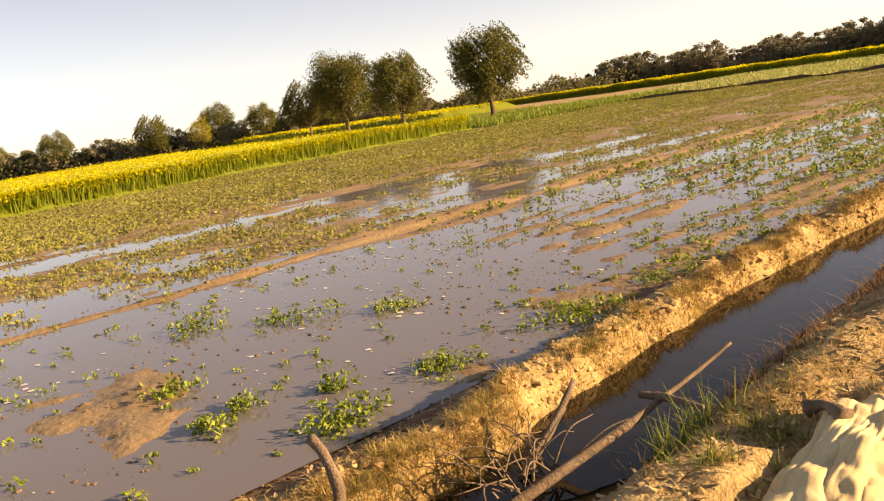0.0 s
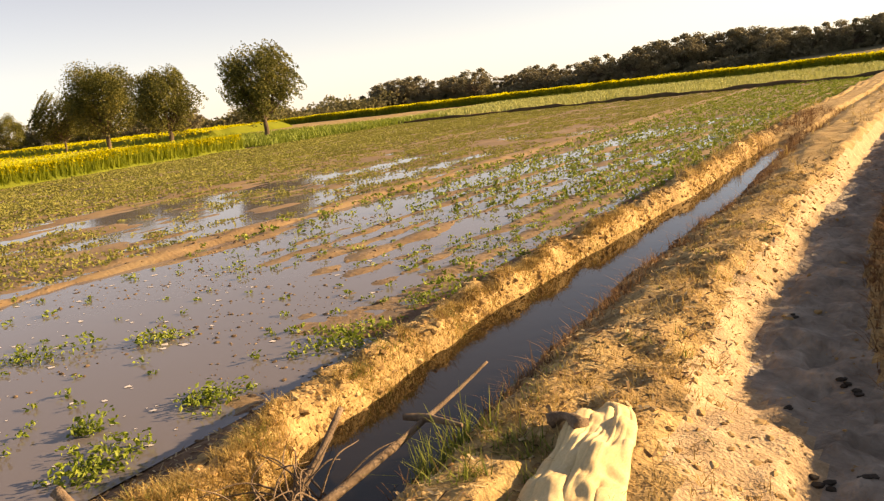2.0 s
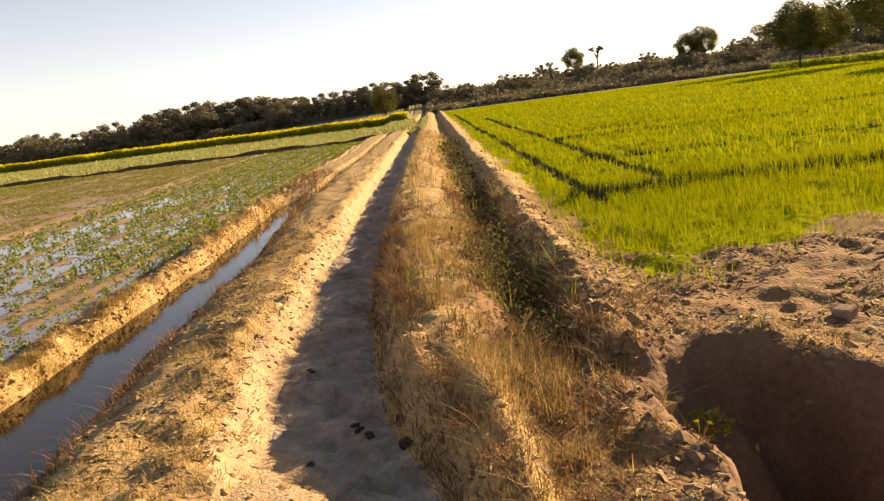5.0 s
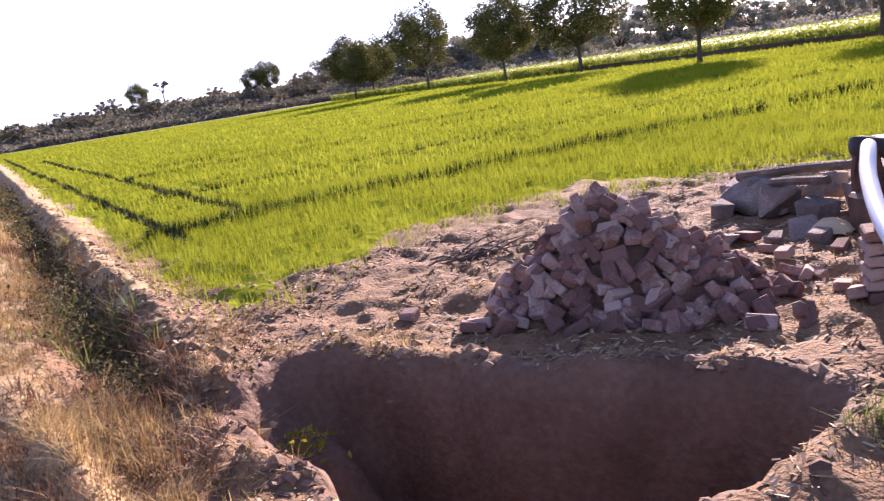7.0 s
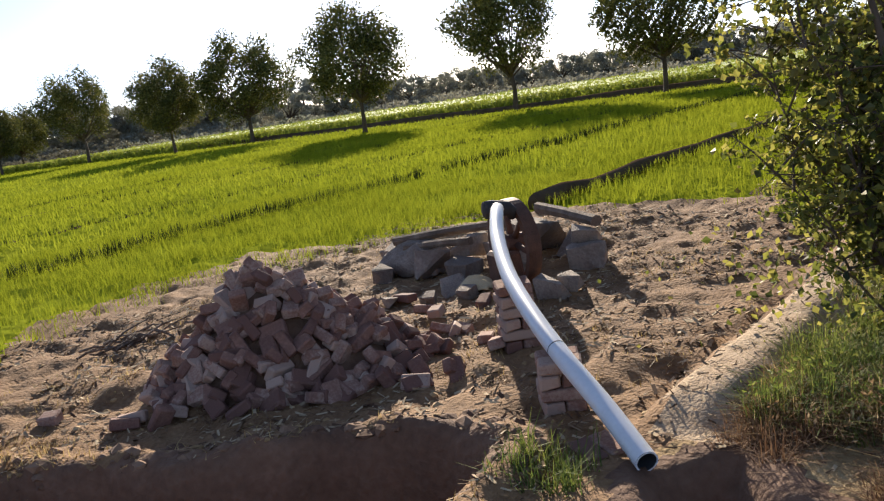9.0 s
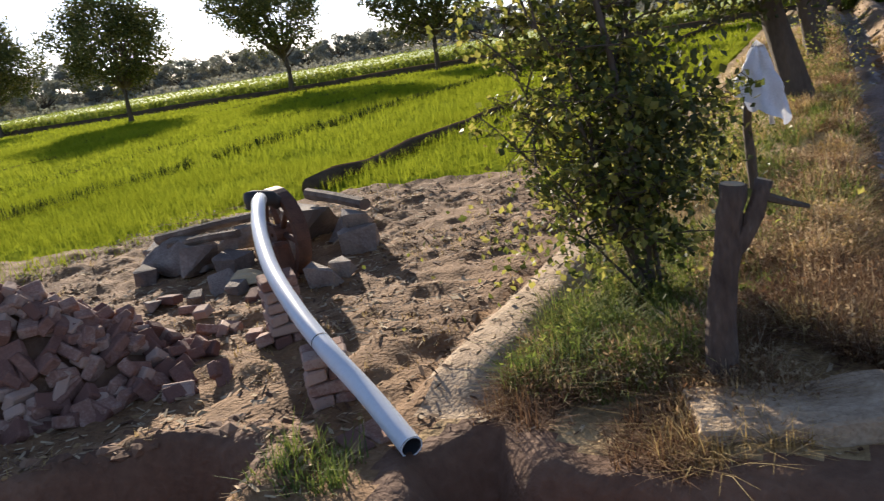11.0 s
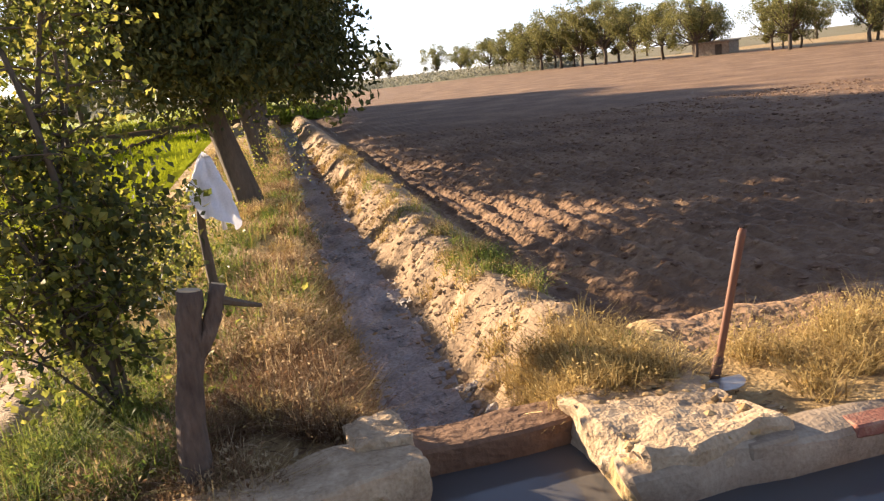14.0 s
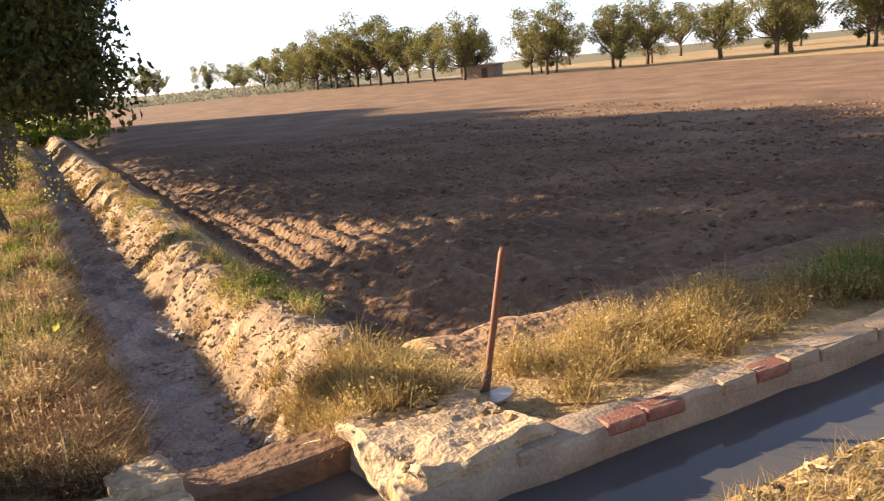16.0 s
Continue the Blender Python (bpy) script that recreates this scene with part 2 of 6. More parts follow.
BED_SILT = mixed("channel_silt", (0.11, 0.088, 0.074), (0.32, 0.275, 0.24), 0.45, 0.035, 0.55, 1.0, 0.03, third=(0.50, 0.45, 0.40), spec=0.5)
SANDY = mixed("sandy_crust", (0.22, 0.15, 0.085), (0.40, 0.295, 0.18), 0.14, 0.02, 0.95, 1.0, 0.014, third=(0.56, 0.44, 0.29))
BANK_EARTH = mixed("bank_earth", (0.155, 0.10, 0.055), (0.30, 0.21, 0.122), 0.35, 0.03, 0.95, 1.0, 0.02, third=(0.46, 0.35, 0.225))
# dark bund soil; on the wheat furrows the tone stands for shade
FURROW = mixed("bund_soil_furrow_shade", (0.065, 0.048, 0.028), (0.13, 0.095, 0.055), 0.6, 0.06, 1.0, 0.6, 0.02, spec=0.0)
SCRUBLAND = mixed("scrub_ground", (0.09, 0.085, 0.04), (0.16, 0.14, 0.07), 9.0, 0.6, 0.95, 0.6, 0.1, third=(0.24, 0.205, 0.11))
BARK = mixed("bark", (0.06, 0.045, 0.03), (0.14, 0.105, 0.07), 0.3, 0.03, 0.95, 0.8, 0.02, stretch=(1, 1, 0.3))

# ---- the lie of the land: u runs across the path, v along it ----
SKEW = 0.045


def to_x(u, v):
    return u - SKEW * np.maximum(v, 0)


def to_u(x, y):
    return x + SKEW * np.maximum(y, 0)


PIT = [(1.0, 2.45), (1.12, 2.95), (1.17, 3.45), (1.2, 3.85), (1.05, 4.35), (0.97, 4.75), (1.17, 5.14), (1.48, 5.34), (1.87, 5.15), (2.12, 4.78), (2.32, 4.35), (2.7, 3.78), (3.12, 3.36), (3.42, 2.83), (3.37, 2.5), (3.14, 2.33), (2.7, 2.29), (2.2, 2.23), (2.1, 1.95), (1.4, 1.95)]


def inside_depth(x, y, poly):
    """How far a place lies inside a polygon (minus: outside)."""
    x, y = np.broadcast_arrays(np.asarray(x, float), np.asarray(y, float))
    px, py = [p[0] for p in poly], [p[1] for p in poly]
    near = (x > min(px) - 1.5) & (x < max(px) + 1.5) & (y > min(py) - 1.5) & (y < max(py) + 1.5)
    if near.ndim and not near.all():
        out = np.full(x.shape, -1.5)
        if near.any():
            out[near] = inside_depth(x[near], y[near], poly)
        return out
    best, inside = np.full(x.shape, 1e9), np.zeros(x.shape, bool)
    for (ax, ay), (bx, by) in zip(poly, poly[1:] + poly[:1]):
        dx, dy = bx - ax, by - ay
        t = np.clip(((x - ax) * dx + (y - ay) * dy) / (dx * dx + dy * dy), 0, 1)
        best = np.minimum(best, np.hypot(x - ax - t * dx, y - ay - t * dy))
        hit = ((ay > y) != (by > y)) & (x < (bx - ax) * (y - ay) / (by - ay + 1e-12) + ax)
        inside ^= hit
    return np.where(inside, best, -best)


WATER_WEST, WATER_TANK, WATER_FLOOD = -0.17, -0.08, -0.245
# across the path: flooded field, canal bank, canal, bank, sunken track, bank, ditch, bank, wheat
CROSS_U = [-4.2, -3.92, -3.6, -3.46, -3.36, -3.27, -3.1, -2.8, -2.62, -2.45, -2.0, -1.55, -1.32, -1.12, -0.62, -0.50, -0.36, -0.05, 0.3, 0.52, 0.8, 1.0, 1.14, 1.32, 1.5, 1.85]
CROSS_Z = [-0.25, -0.17, 0.03, 0.07, 0.03, -0.17, -0.4, -0.4, -0.17, -0.06, 0.08, 0.11, 0.02, -0.17, -0.2, -0.14, 0.12, 0.18, 0.11, 0.0, -0.24, -0.3, 0.04, 0.18, 0.13, -0.02]


POOLS = [((-9.6, -8.95, -8.5, -8.2), (11.0, 15.4, 21.0, 26.0), 0.34), ((-7.45, -7.5), (10.0, 17.0), 0.16), ((-8.0, -6.6), (21.5, 28.0), 0.4), ((-6.0, -6.2), (8.5, 14.0), 0.18), ((-9.0, -8.7), (8.0, 12.0), 0.4),
         ((-16.0, -14.4), (15.5, 22.5), 0.55), ((-11.7, -11.6), (8.3, 12.5), 0.3), ((-16.9, -16.6), (4.5, 15.0), 0.4), ((-12.6, -12.4), (13.5, 21.0), 0.3), ((-5.6, -5.4), (17.0, 30.0), 0.2)]
BUNDS = [((1.7, 12.9), (46, 10.3)), ((2.6, 18.6), (46, 15.5)), ((2.9, 26.5), (46, 20.5)), ((1.9, 30), (46, 28)), ((2.05, 11.9), (-1.3, 84)), ((3.3, 13.9), (1.4, 58)), ((9.9, 6.5), (46, 4.6))]


def wheat_edge(x, y):
    """How far a place lies inside the sown ground, across the yard's ragged border."""
    north = y - np.interp(x, [1.2, 2.1, 2.9, 4.2, 5.2, 7.8, 9.7, 10.2], [7.0, 6.7, 7.3, 8.4, 8.2, 7.3, 5.4, 2.0])
    east = x - np.interp(y, [2.0, 3.0, 3.7, 4.8, 5.4], [7.6, 8.4, 9.6, 9.8, 9.7])
    d = np.maximum(north, np.where(y > 2.0, east, -9.0))
    return np.minimum(d, (to_u(x, y) - 1.55) * 3)


def bund_line(x, y):
    """Distance to the nearest low bund in the wheat."""
    best = np.full(np.shape(x), 9.0)
    for (ax, ay), (bx, by) in BUNDS:
        dx, dy = bx - ax, by - ay
        t = np.clip(((x - ax) * dx + (y - ay) * dy) / (dx * dx + dy * dy), 0, 1)
        best = np.minimum(best, np.hypot(x - ax - t * dx, y - ay - t * dy))
    return best


TANK = [(2.72, -9.0), (3.50, -9.0), (3.50, -1.24), (4.2, -1.30), (4.22, -0.44), (4.0, -0.38), (3.5, -0.1), (3.32, 0.5), (3.42, 1.1), (3.75, 1.42), (3.35, 1.70), (2.9, 1.5), (2.72, 0.5)]


def cross_u(x, y):
    """Across-path coordinate with the canal's and the track's bends taken out."""
    u = to_u(x, y)
    left = np.interp(y, [2, 3.5, 4.2, 5.6, 7.5, 9.3, 11.9, 16.6, 19.2], [0.27, 0.18, 0.12, -0.02, -0.04, 0.0, 0.0, -0.14, -0.16])
    right = np.interp(y, [2.8, 3.5, 4.2, 5.2, 6.7, 8.4, 9.9, 11.7, 14.7, 17.9], [0.5, 0.38, 0.26, 0.18, 0.08, 0.06, 0.1, 0.06, -0.12, -0.36])
    w = np.clip((u + 3.15) / 0.45, 0, 1)
    bend = (left * (1 - w) + right * w) * (1 - smooth(-2.3, -1.55, u)) * smooth(-6, -4.4, u)
    left = np.interp(y, [3.6, 4.9, 6, 8, 18], [0.34, 0.1, -0.06, -0.1, -0.25])
    right = np.interp(y, [3.9, 5, 6.1, 7.9, 18], [0.7, 0.36, 0.14, -0.03, -0.25])
    w = np.clip((u + 1.0) / 0.45, 0, 1)
    bend = bend + (left * (1 - w) + right * w) * smooth(-1.65, -1.3, u) * (1 - smooth(0.2, 1.0, u))
    return u - bend + 0.07 * fbm(x, y, 1.3, 2, 1) * (u < 2.2)


def height(x, y):
    x, y = np.asarray(x, float), np.asarray(y, float)
    u = to_u(x, y)
    uu = cross_u(x, y)
    z = np.interp(uu, CROSS_U, CROSS_Z)
    canal = (uu > -3.36) & (uu < -2.45)
    z = np.where(canal, z + (0.06 - z) * smooth(17.5, 19.5, y), z)
    # the track, ditch and small bank end before the yard
    near = smooth(2.2, 3.6, y)
    yard = smooth(-0.1, 0.35, uu)
    open_yard = smooth(4.6, 7.2, y)
    z = np.where(u > -1.55, z * (near * (1 - yard) + open_yard * yard) + 0.03 * (1 - near), z)
    bumps = 0.04 * fbm(x, y, 0.5, 3, 2) + 0.05 * fbm(x, y, 2.5, 2, 0) + 0.035 * fbm(x, y, 0.17, 2, 1) + 0.03 * (0.5 - np.abs(fbm(x, y, 0.3, 2, 3)) * 2) * smooth(1.0, 2.0, x)
    bumps = np.maximum(bumps, -0.045 + 0.3 * (bumps + 0.045))
    z = z + bumps * smooth(-4.1, -3.6, u) * (1 - smooth(40, 90, np.abs(y))) * np.where(np.abs(uu + 0.9) < 0.35, 0.5, 1)
    # crumbled crest of the canal bank
    crest = np.exp(-((uu + 3.5) / 0.2) ** 2)
    z = z + crest * (0.12 * fbm(x, y, 0.26, 3, 3) + 0.05 * fbm(x, y, 0.9, 2, 1))
    # trodden, broken shoulders of the bank beside the track and of the ditch
    shoulder = np.exp(-((uu + 1.5) / 0.3) ** 2) * smooth(2.0, 3.0, y)
    z = z + shoulder * (0.07 * fbm(x, y, 0.3, 3, 1) + 0.03 * fbm(x, y, 0.12, 2, 3))
    lumpy = (np.exp(-((uu + 0.3) / 0.16) ** 2) + 1.3 * np.exp(-((uu - 1.22) / 0.2) ** 2)) * smooth(3.0, 4.2, y) * (1 - smooth(40, 70, y))
    z = z + lumpy * (0.09 * fbm(x, y, 0.28, 3, 2) + 0.04 * fbm(x, y, 1.1, 2, 3))
    ditch = np.exp(-((uu - 0.85) / 0.22) ** 2) * smooth(5.0, 7.0, y) * (1 - smooth(40, 70, y))
    z = z - ditch * (0.16 * fbm(x, y, 1.1, 2, 0) + 0.1 * fbm(x, y, 0.35, 3, 3))
    # footprints and clods on the track
    track = np.exp(-((uu + 0.88) / 0.3) ** 2) * near
    z = z + track * (0.08 * fbm(x, y, 0.17, 2, 0) - 0.06 * smooth(0.25, 0.6, fbm(x, y, 0.2, 1, 3)))
    # flooded field: furrows along v, soft humps that stand out of the water
    fl = 1 - smooth(-4.2, -3.95, u)
    wet = -0.262 + 0.05 * fbm(x, y, 2.2, 3, 1) + 0.036 * fbm(x, y, 0.4, 3, 2)
    rows = (0.02 * np.sin(u * 2 * np.pi / 0.62 + 1.2 * fbm(x, y, 3, 2, 3)) + 0.012) * smooth(4.5, 8.5, y)
    # long shining furrows and shallow pools among the crop
    rag = 0.25 * fbm(x, y, 1.6, 3, 2)
    for us, vs, wide in POOLS:
        if not ((u < -4) & (u > -20)).any():
            break
        c = np.interp(y, vs, us)
        rows = rows - 0.075 * np.exp(-((u - c + rag) / wide) ** 2) * smooth(vs[0] - 1.2, vs[0] + 0.6, y + 3 * rag) * (1 - smooth(vs[-1] - 0.8, vs[-1] + 1.5, y - 3 * rag))
    dry = smooth(-18.0, -21.0, u) * 0.035
    mid = smooth(-10.5, -11.0, u) * 0.010
    bund = 0.075 * np.exp(-((u + 10.35 + 0.12 * fbm(x, y, 1.5, 2, 0)) / 0.13) ** 2) + 0.06 * np.exp(-((u + 18.3) / 0.14) ** 2) + 0.03 * fl * fbm(x, y, 0.9, 3, 3) * smooth(-8.5, -10.5, u)
    rise = 0.03 * smooth(12, 30, y)
    hollow = -0.055 * np.exp(-((u + 6.6) / 2.0) ** 2 - ((y - 3.0) / 3.2) ** 2)
    hollow = hollow + 0.10 * np.exp(-((u + 6.3) / 1.1) ** 2 - ((y - 1.7) / 0.8) ** 2) * (1 + 0.8 * fbm(x, y, 0.5, 2, 1))
    z = np.where(fl > 0, z * (1 - fl) + fl * (wet + rows + dry + mid + bund + rise + hollow), z)
    # pit in the yard
    d = inside_depth(x + 0.1 * fbm(x, y, 0.4, 3, 2), y + 0.1 * fbm(x, y, 0.4, 3, 0), PIT)
    d = d + 0.05 * fbm(x, y, 0.16, 2, 1) * smooth(-0.1, 0.05, d)
    lobe = smooth(3.9, 4.6, y) * smooth(2.1, 1.6, x)
    z = z + (0.06 + 0.06 * fbm(x, y, 0.25, 2, 3)) * np.exp(-((d + 0.12) / 0.16) ** 2) - (1.35 - 0.98 * lobe) * smooth(0.0, 0.3 + 0.15 * lobe, d) + 0.12 * fbm(x, y, 0.4, 3, 1) * smooth(0.1, 0.3, d)
    # south-east: tree strip, sandy ridge, dry channel, its bank, ploughed field
    se = smooth(3.7, 4.1, x)
    yc = y + 0.012 * (x - 4) + 0.06 * fbm(x, y, 0.9, 2, 3)
    cy = [-4.2, -3.3, -2.6, -2.3, -2.0, -1.75, -1.52, -1.36, -1.2, -1.0, -0.42, -0.28, -0.12, 0.3, 1.2, 1.5, 1.62, 1.85, 2.0]
    cz = [-0.14, -0.18, -0.28, -0.26, -0.08, 0.06, 0.11, 0.04, -0.14, -0.35, -0.38, -0.2, 0.07, 0.10, 0.06, 0.07, 0.15, 0.14, 0.0]
    strip = np.interp(yc, cy, cz)
    strip = strip + 0.09 * fbm(x, y, 0.2, 3, 2) * np.exp(-((yc + 1.2) / 0.2) ** 2) + (0.05 * fbm(x, y, 0.5, 4, 0)) * smooth(-2.2, -1.6, y) + 0.05 * fbm(x, y, 1.6, 2, 1) * np.exp(-((yc + 1.5) / 0.3) ** 2)
    # slumped, undercut face of the channel's sunny bank, and the mound at its near end
    face = np.exp(-((yc + 1.22) / 0.17) ** 2)
    cuts = smooth(0.1, 0.5, fbm(x * 1.6 + 2.2 * y, y, 0.55, 2, 3))
    strip = strip - face * 0.075 * cuts + face * (0.06 * fbm(x, y, 0.16, 3, 0) + 0.07 * fbm(x, y, 0.45, 2, 1))
    strip = strip + 0.12 * np.exp(-((x - 5.35) / 0.35) ** 2 - ((yc + 1.72) / 0.2) ** 2)
    strip = strip - 0.07 * np.exp(-((yc + 2.12) / 0.14) ** 2)
    z = np.where((y < 2.02) & (x > 3.7), z * (1 - se) + strip * se, z)
    # trampled clods on the bed of the dry channel
    bed = smooth(4.3, 4.6, x) * np.exp(-((yc + 0.75) / 0.3) ** 4)
    z = z + bed * (0.075 * fbm(x, y, 0.26, 3, 1) + 0.03 * fbm(x, y, 0.09, 2, 3))
    # plough: furrows
    pl = smooth(4.5, 5.0, x) * smooth(-2.15, -2.5, y)
    fade = 1 - smooth(14, 40, np.hypot(x, y))
    furrow = 0.032 * np.sin((y + 0.02 * x) * 2 * np.pi / 0.3 + 0.9 * fbm(x, y, 1.2, 2, 1)) * (1 + 0.6 * fbm(x, y, 0.7, 2, 3)) + 0.075 * fbm(x, y, 0.3, 3, 2)
    z = z + pl * furrow * (0.15 + 0.85 * fade)
    # puddle under the shade trees
    z = z - 0.22 * np.exp(-((x - 9.2) / 1.3) ** 4 - ((y - 1.08 + 0.12 * (x - 9)) / 0.2) ** 2)
    # canal with walls beside the yard: ground kept above its water, then its bed
    lip = (x > 2.0) & (x < 5.2) & (y < 1.95)
    chan = (x > 4.25) & (y > -1.35) & (y < -0.2)
    z = np.where(lip & ~chan, np.maximum(z, 0.06 + 0.05 * fbm(x, y, 0.3, 3, 1)), z)
    td = inside_depth(x + 0.05 * fbm(x, y, 0.3, 2, 2) * (y > -0.4), y, TANK)
    z = np.where(td > 0, np.minimum(z, 0.05 - 0.55 * smooth(0.0, np.where(y > -0.42, 0.3, 0.08), td)), z)
    z = z - 0.03 * np.exp(-(bund_line(x, y) / 0.1) ** 2)
    # low dune far to the north
    far_dune = smooth(120, 150, y) * (3.0 + 2.5 * fbm(x, y, 60, 2, 1)) * smooth(-60, 30, x) * (1 - smooth(150, 260, x))
    return z + far_dune


def spaced(stops, steps):
    """Grid lines: from each stop to the next in that step, growing outside."""
    out = []
    for (a, b), s in zip(zip(stops, stops[1:]), steps):
        out += list(np.arange(a, b - 1e-6, s))
    out.append(stops[-1])
    for sign in (-1, 1):
        p, s = (out[0], steps[0]) if sign < 0 else (out[-1], steps[-1])
        tail = []
        while abs(p) < 900:
            s *= 1.09
            p += sign * s
            tail.append(p)
        out = tail[::-1] + out if sign < 0 else out + tail
    return np.array(out)


def build_land():
    us = spaced([-20.5, -11.2, -10.0, -4.3, -3.2, 9.0, 14.0], [0.2, 0.1, 0.1, 0.03, 0.05, 0.1])
    vs = spaced([-10.0, -2.4, 8.0, 20.0], [0.07, 0.05, 0.14])
    U, V = np.meshgrid(us, vs, indexing="ij")
    X = to_x(U, V)
    Z = height(X, V)
    verts = np.stack([X, V, Z], -1).reshape(-1, 3)
    nu, nv = U.shape
    i = (np.arange(nu - 1)[:, None] * nv + np.arange(nv - 1)[None]).ravel()
    faces = np.stack([i, i + nv, i + nv + 1, i + 1], 1)
    cu = ((U[:-1, :-1] + U[1:, 1:]) / 2).ravel()
    cv = ((V[:-1, :-1] + V[1:, 1:]) / 2).ravel()
    cx = to_x(cu, cv)
    zone = np.zeros(len(faces), int)
    zone[(cu < -4.08) & (cu > -38) & (cv > -60) & (cv < 51)] = 1
    wheat = (cx < 46) & (cv < 118) & (cv > 2.0) & (wheat_edge(cx, cv) > 1.1 + 1.3 * fbm(cx, cv, 1.2, 3, 2))
    zone[wheat] = 2
    zone[(cx > 4.6) & (cv < -2.15) & (cv > -60) & (cx < 140)] = 3
    wu = cross_u(cx, cv)
    zone[(wu > -1.1) & (wu < -0.6) & (cv > 2.4) & (cv < 60)] = 4
    zone[(wu > -1.36 + 0.1 * fbm(cx, cv, 0.5, 2, 2)) & (wu <= -1.1) & (cv > 2.4) & (cv < 40)] = 11
    zone[(cv > 118) | (cx > 130) | (cx < -120)] = 7
    cz = height(cx, cv)
    zone[(wu > -3.38) & (wu < -3.2) | (wu > -2.64) & (wu < -2.5)] = np.where((cz < -0.02) & (cv < 20) & (cv > -9) & (wu > -3), 8, 0)[(wu > -3.38) & (wu < -3.2) | (wu > -2.64) & (wu < -2.5)]
    zone[(wu > -4.3) & (wu < -3.86 + 0.12 * fbm(cx, cv, 0.4, 3, 1)) & (cv < 40) & (cv > -9)] = 8
    yard = (wu > 0.3) & (cx < 14) & (cv > 1.75 + 0.1 * fbm(cx, cv, 0.5, 2, 1)) & ((cv < 8.2) | ((wheat_edge(cx, cv) > -0.2) & (cv < 14)))
    zone[yard & (zone == 0)] = 9
    zone[(inside_depth(cx, cv, PIT) > -0.08 + 0.08 * fbm(cx, cv, 0.3, 2, 1)) | ((inside_depth(cx, cv, TANK) > -0.12) & (cv > -0.2))] = 6
    yy = cv + 0.012 * (cx - 4)
    yy = yy + 0.09 * fbm(cx, cv, 0.4, 3, 2)
    zone[(cx > 4.36) & (yy > -1.0) & (yy < -0.42) & (cx < 45)] = 5
    zone[(cx > 4.36) & (yy <= -1.0) & (yy > -1.82 + 0.12 * fbm(cx, cv, 0.5, 2, 0)) & (cx < 45)] = 10
    zone[(cx > 3.72) & (cx < 6.4) & (cv > 1.46) & (cv < 1.88 + 0.06 * fbm(cx, cv, 0.3, 2, 1))] = 12
    names = [("ground", SOIL, "bare sandy soil of banks, tracks and the open yard", "ground"),
             ("flooded_field", MUD, "irrigated muddy field with low bunds and standing water", "field"),
             ("wheat_field_soil", FIELD_SOIL, "soil of the young green wheat field", "field"),
             ("ploughed_field", PLOUGH, "freshly ploughed bare brown field with clods", "field"),
             ("track_floor", SILT, "pale trodden silt on the floor of the sunken track", "track"),
             ("channel_floor", BED_SILT, "pale dried silt on the bed of the dry channel", "channel bed"),
             ("pit_soil", DAMP_SHADED, "dark damp soil inside the dug pit and gully", "pit"),
             ("scrub_ground", SCRUBLAND, "far olive-brown scrub land round the fields", "ground"),
             ("canal_edge", DAMP_SHADED, "dark damp soil along the foot of the canal banks", "bank"),
             ("yard_ground", YARD, "rough trodden red-brown soil of the yard", "ground"),
             ("channel_bank", BANK_EARTH, "pale crumbling earth bank of the dry channel", "bank"),
             ("track_edge", SANDY, "pale trodden sand along the edge of the sunken track", "bank"),
             ("yard_ridge", SANDY, "low pale earthen ridge along the edge of the yard", "bank")]
    for k, (name, mat, label, cat) in enumerate(names):
        f = faces[zone == k]
        used, inv = np.unique(f, return_inverse=True)
        ob = fast_mesh(name, verts[used], inv.reshape(f.shape), mat, shade=True)
        tagged(ob, label, cat, kind="structure")


build_land()


def flat_sheet(name, outline, z, material, label):
    me = bpy.data.meshes.new(name)
    me.from_pydata([(x, y, z) for x, y in outline], [], [tuple(range(len(outline)))])
    me.materials.append(material)
    return tagged(new(name, me), label, "water", kind="structure")


flat_sheet("canal_water", [(-1.8, -9), (-1.8, 2), (-2.1 - SKEW * 4.5, 4.5), (-2.3 - SKEW * 8, 8), (-2.6 - SKEW * 20, 20), (-3.75 - SKEW * 20, 20), (-3.5 - SKEW * 8, 8), (-3.4, 0), (-3.4, -9)], WATER_WEST, CANAL_WATER,
           "still brown water in a narrow earthen canal")
flat_sheet("tank_water", [(2.6, -9), (3.5, -9), (3.5, -1.24), (4.24, -1.3), (4.24, -0.42), (3.7, -0.1), (3.4, 0.15), (2.6, 0.15)], WATER_TANK, TANK_WATER,
           "still dark water behind the brick canal wall")
flat_sheet("puddle_water", [(7.7, 0.95), (10.7, 0.6), (10.7, 1.15), (7.7, 1.5)], -0.06, TANK_WATER, "small puddle in a hollow under the shade trees")
flat_sheet("flood_water", [(-4.0, -25), (-4.0, 0), (-4.0 - SKEW * 51, 51), (-38 - SKEW * 51, 51), (-38, 0), (-38, -25)], WATER_FLOOD, FLOOD_WATER,
           "shallow muddy irrigation water lying on the field")

# ---- trees ----


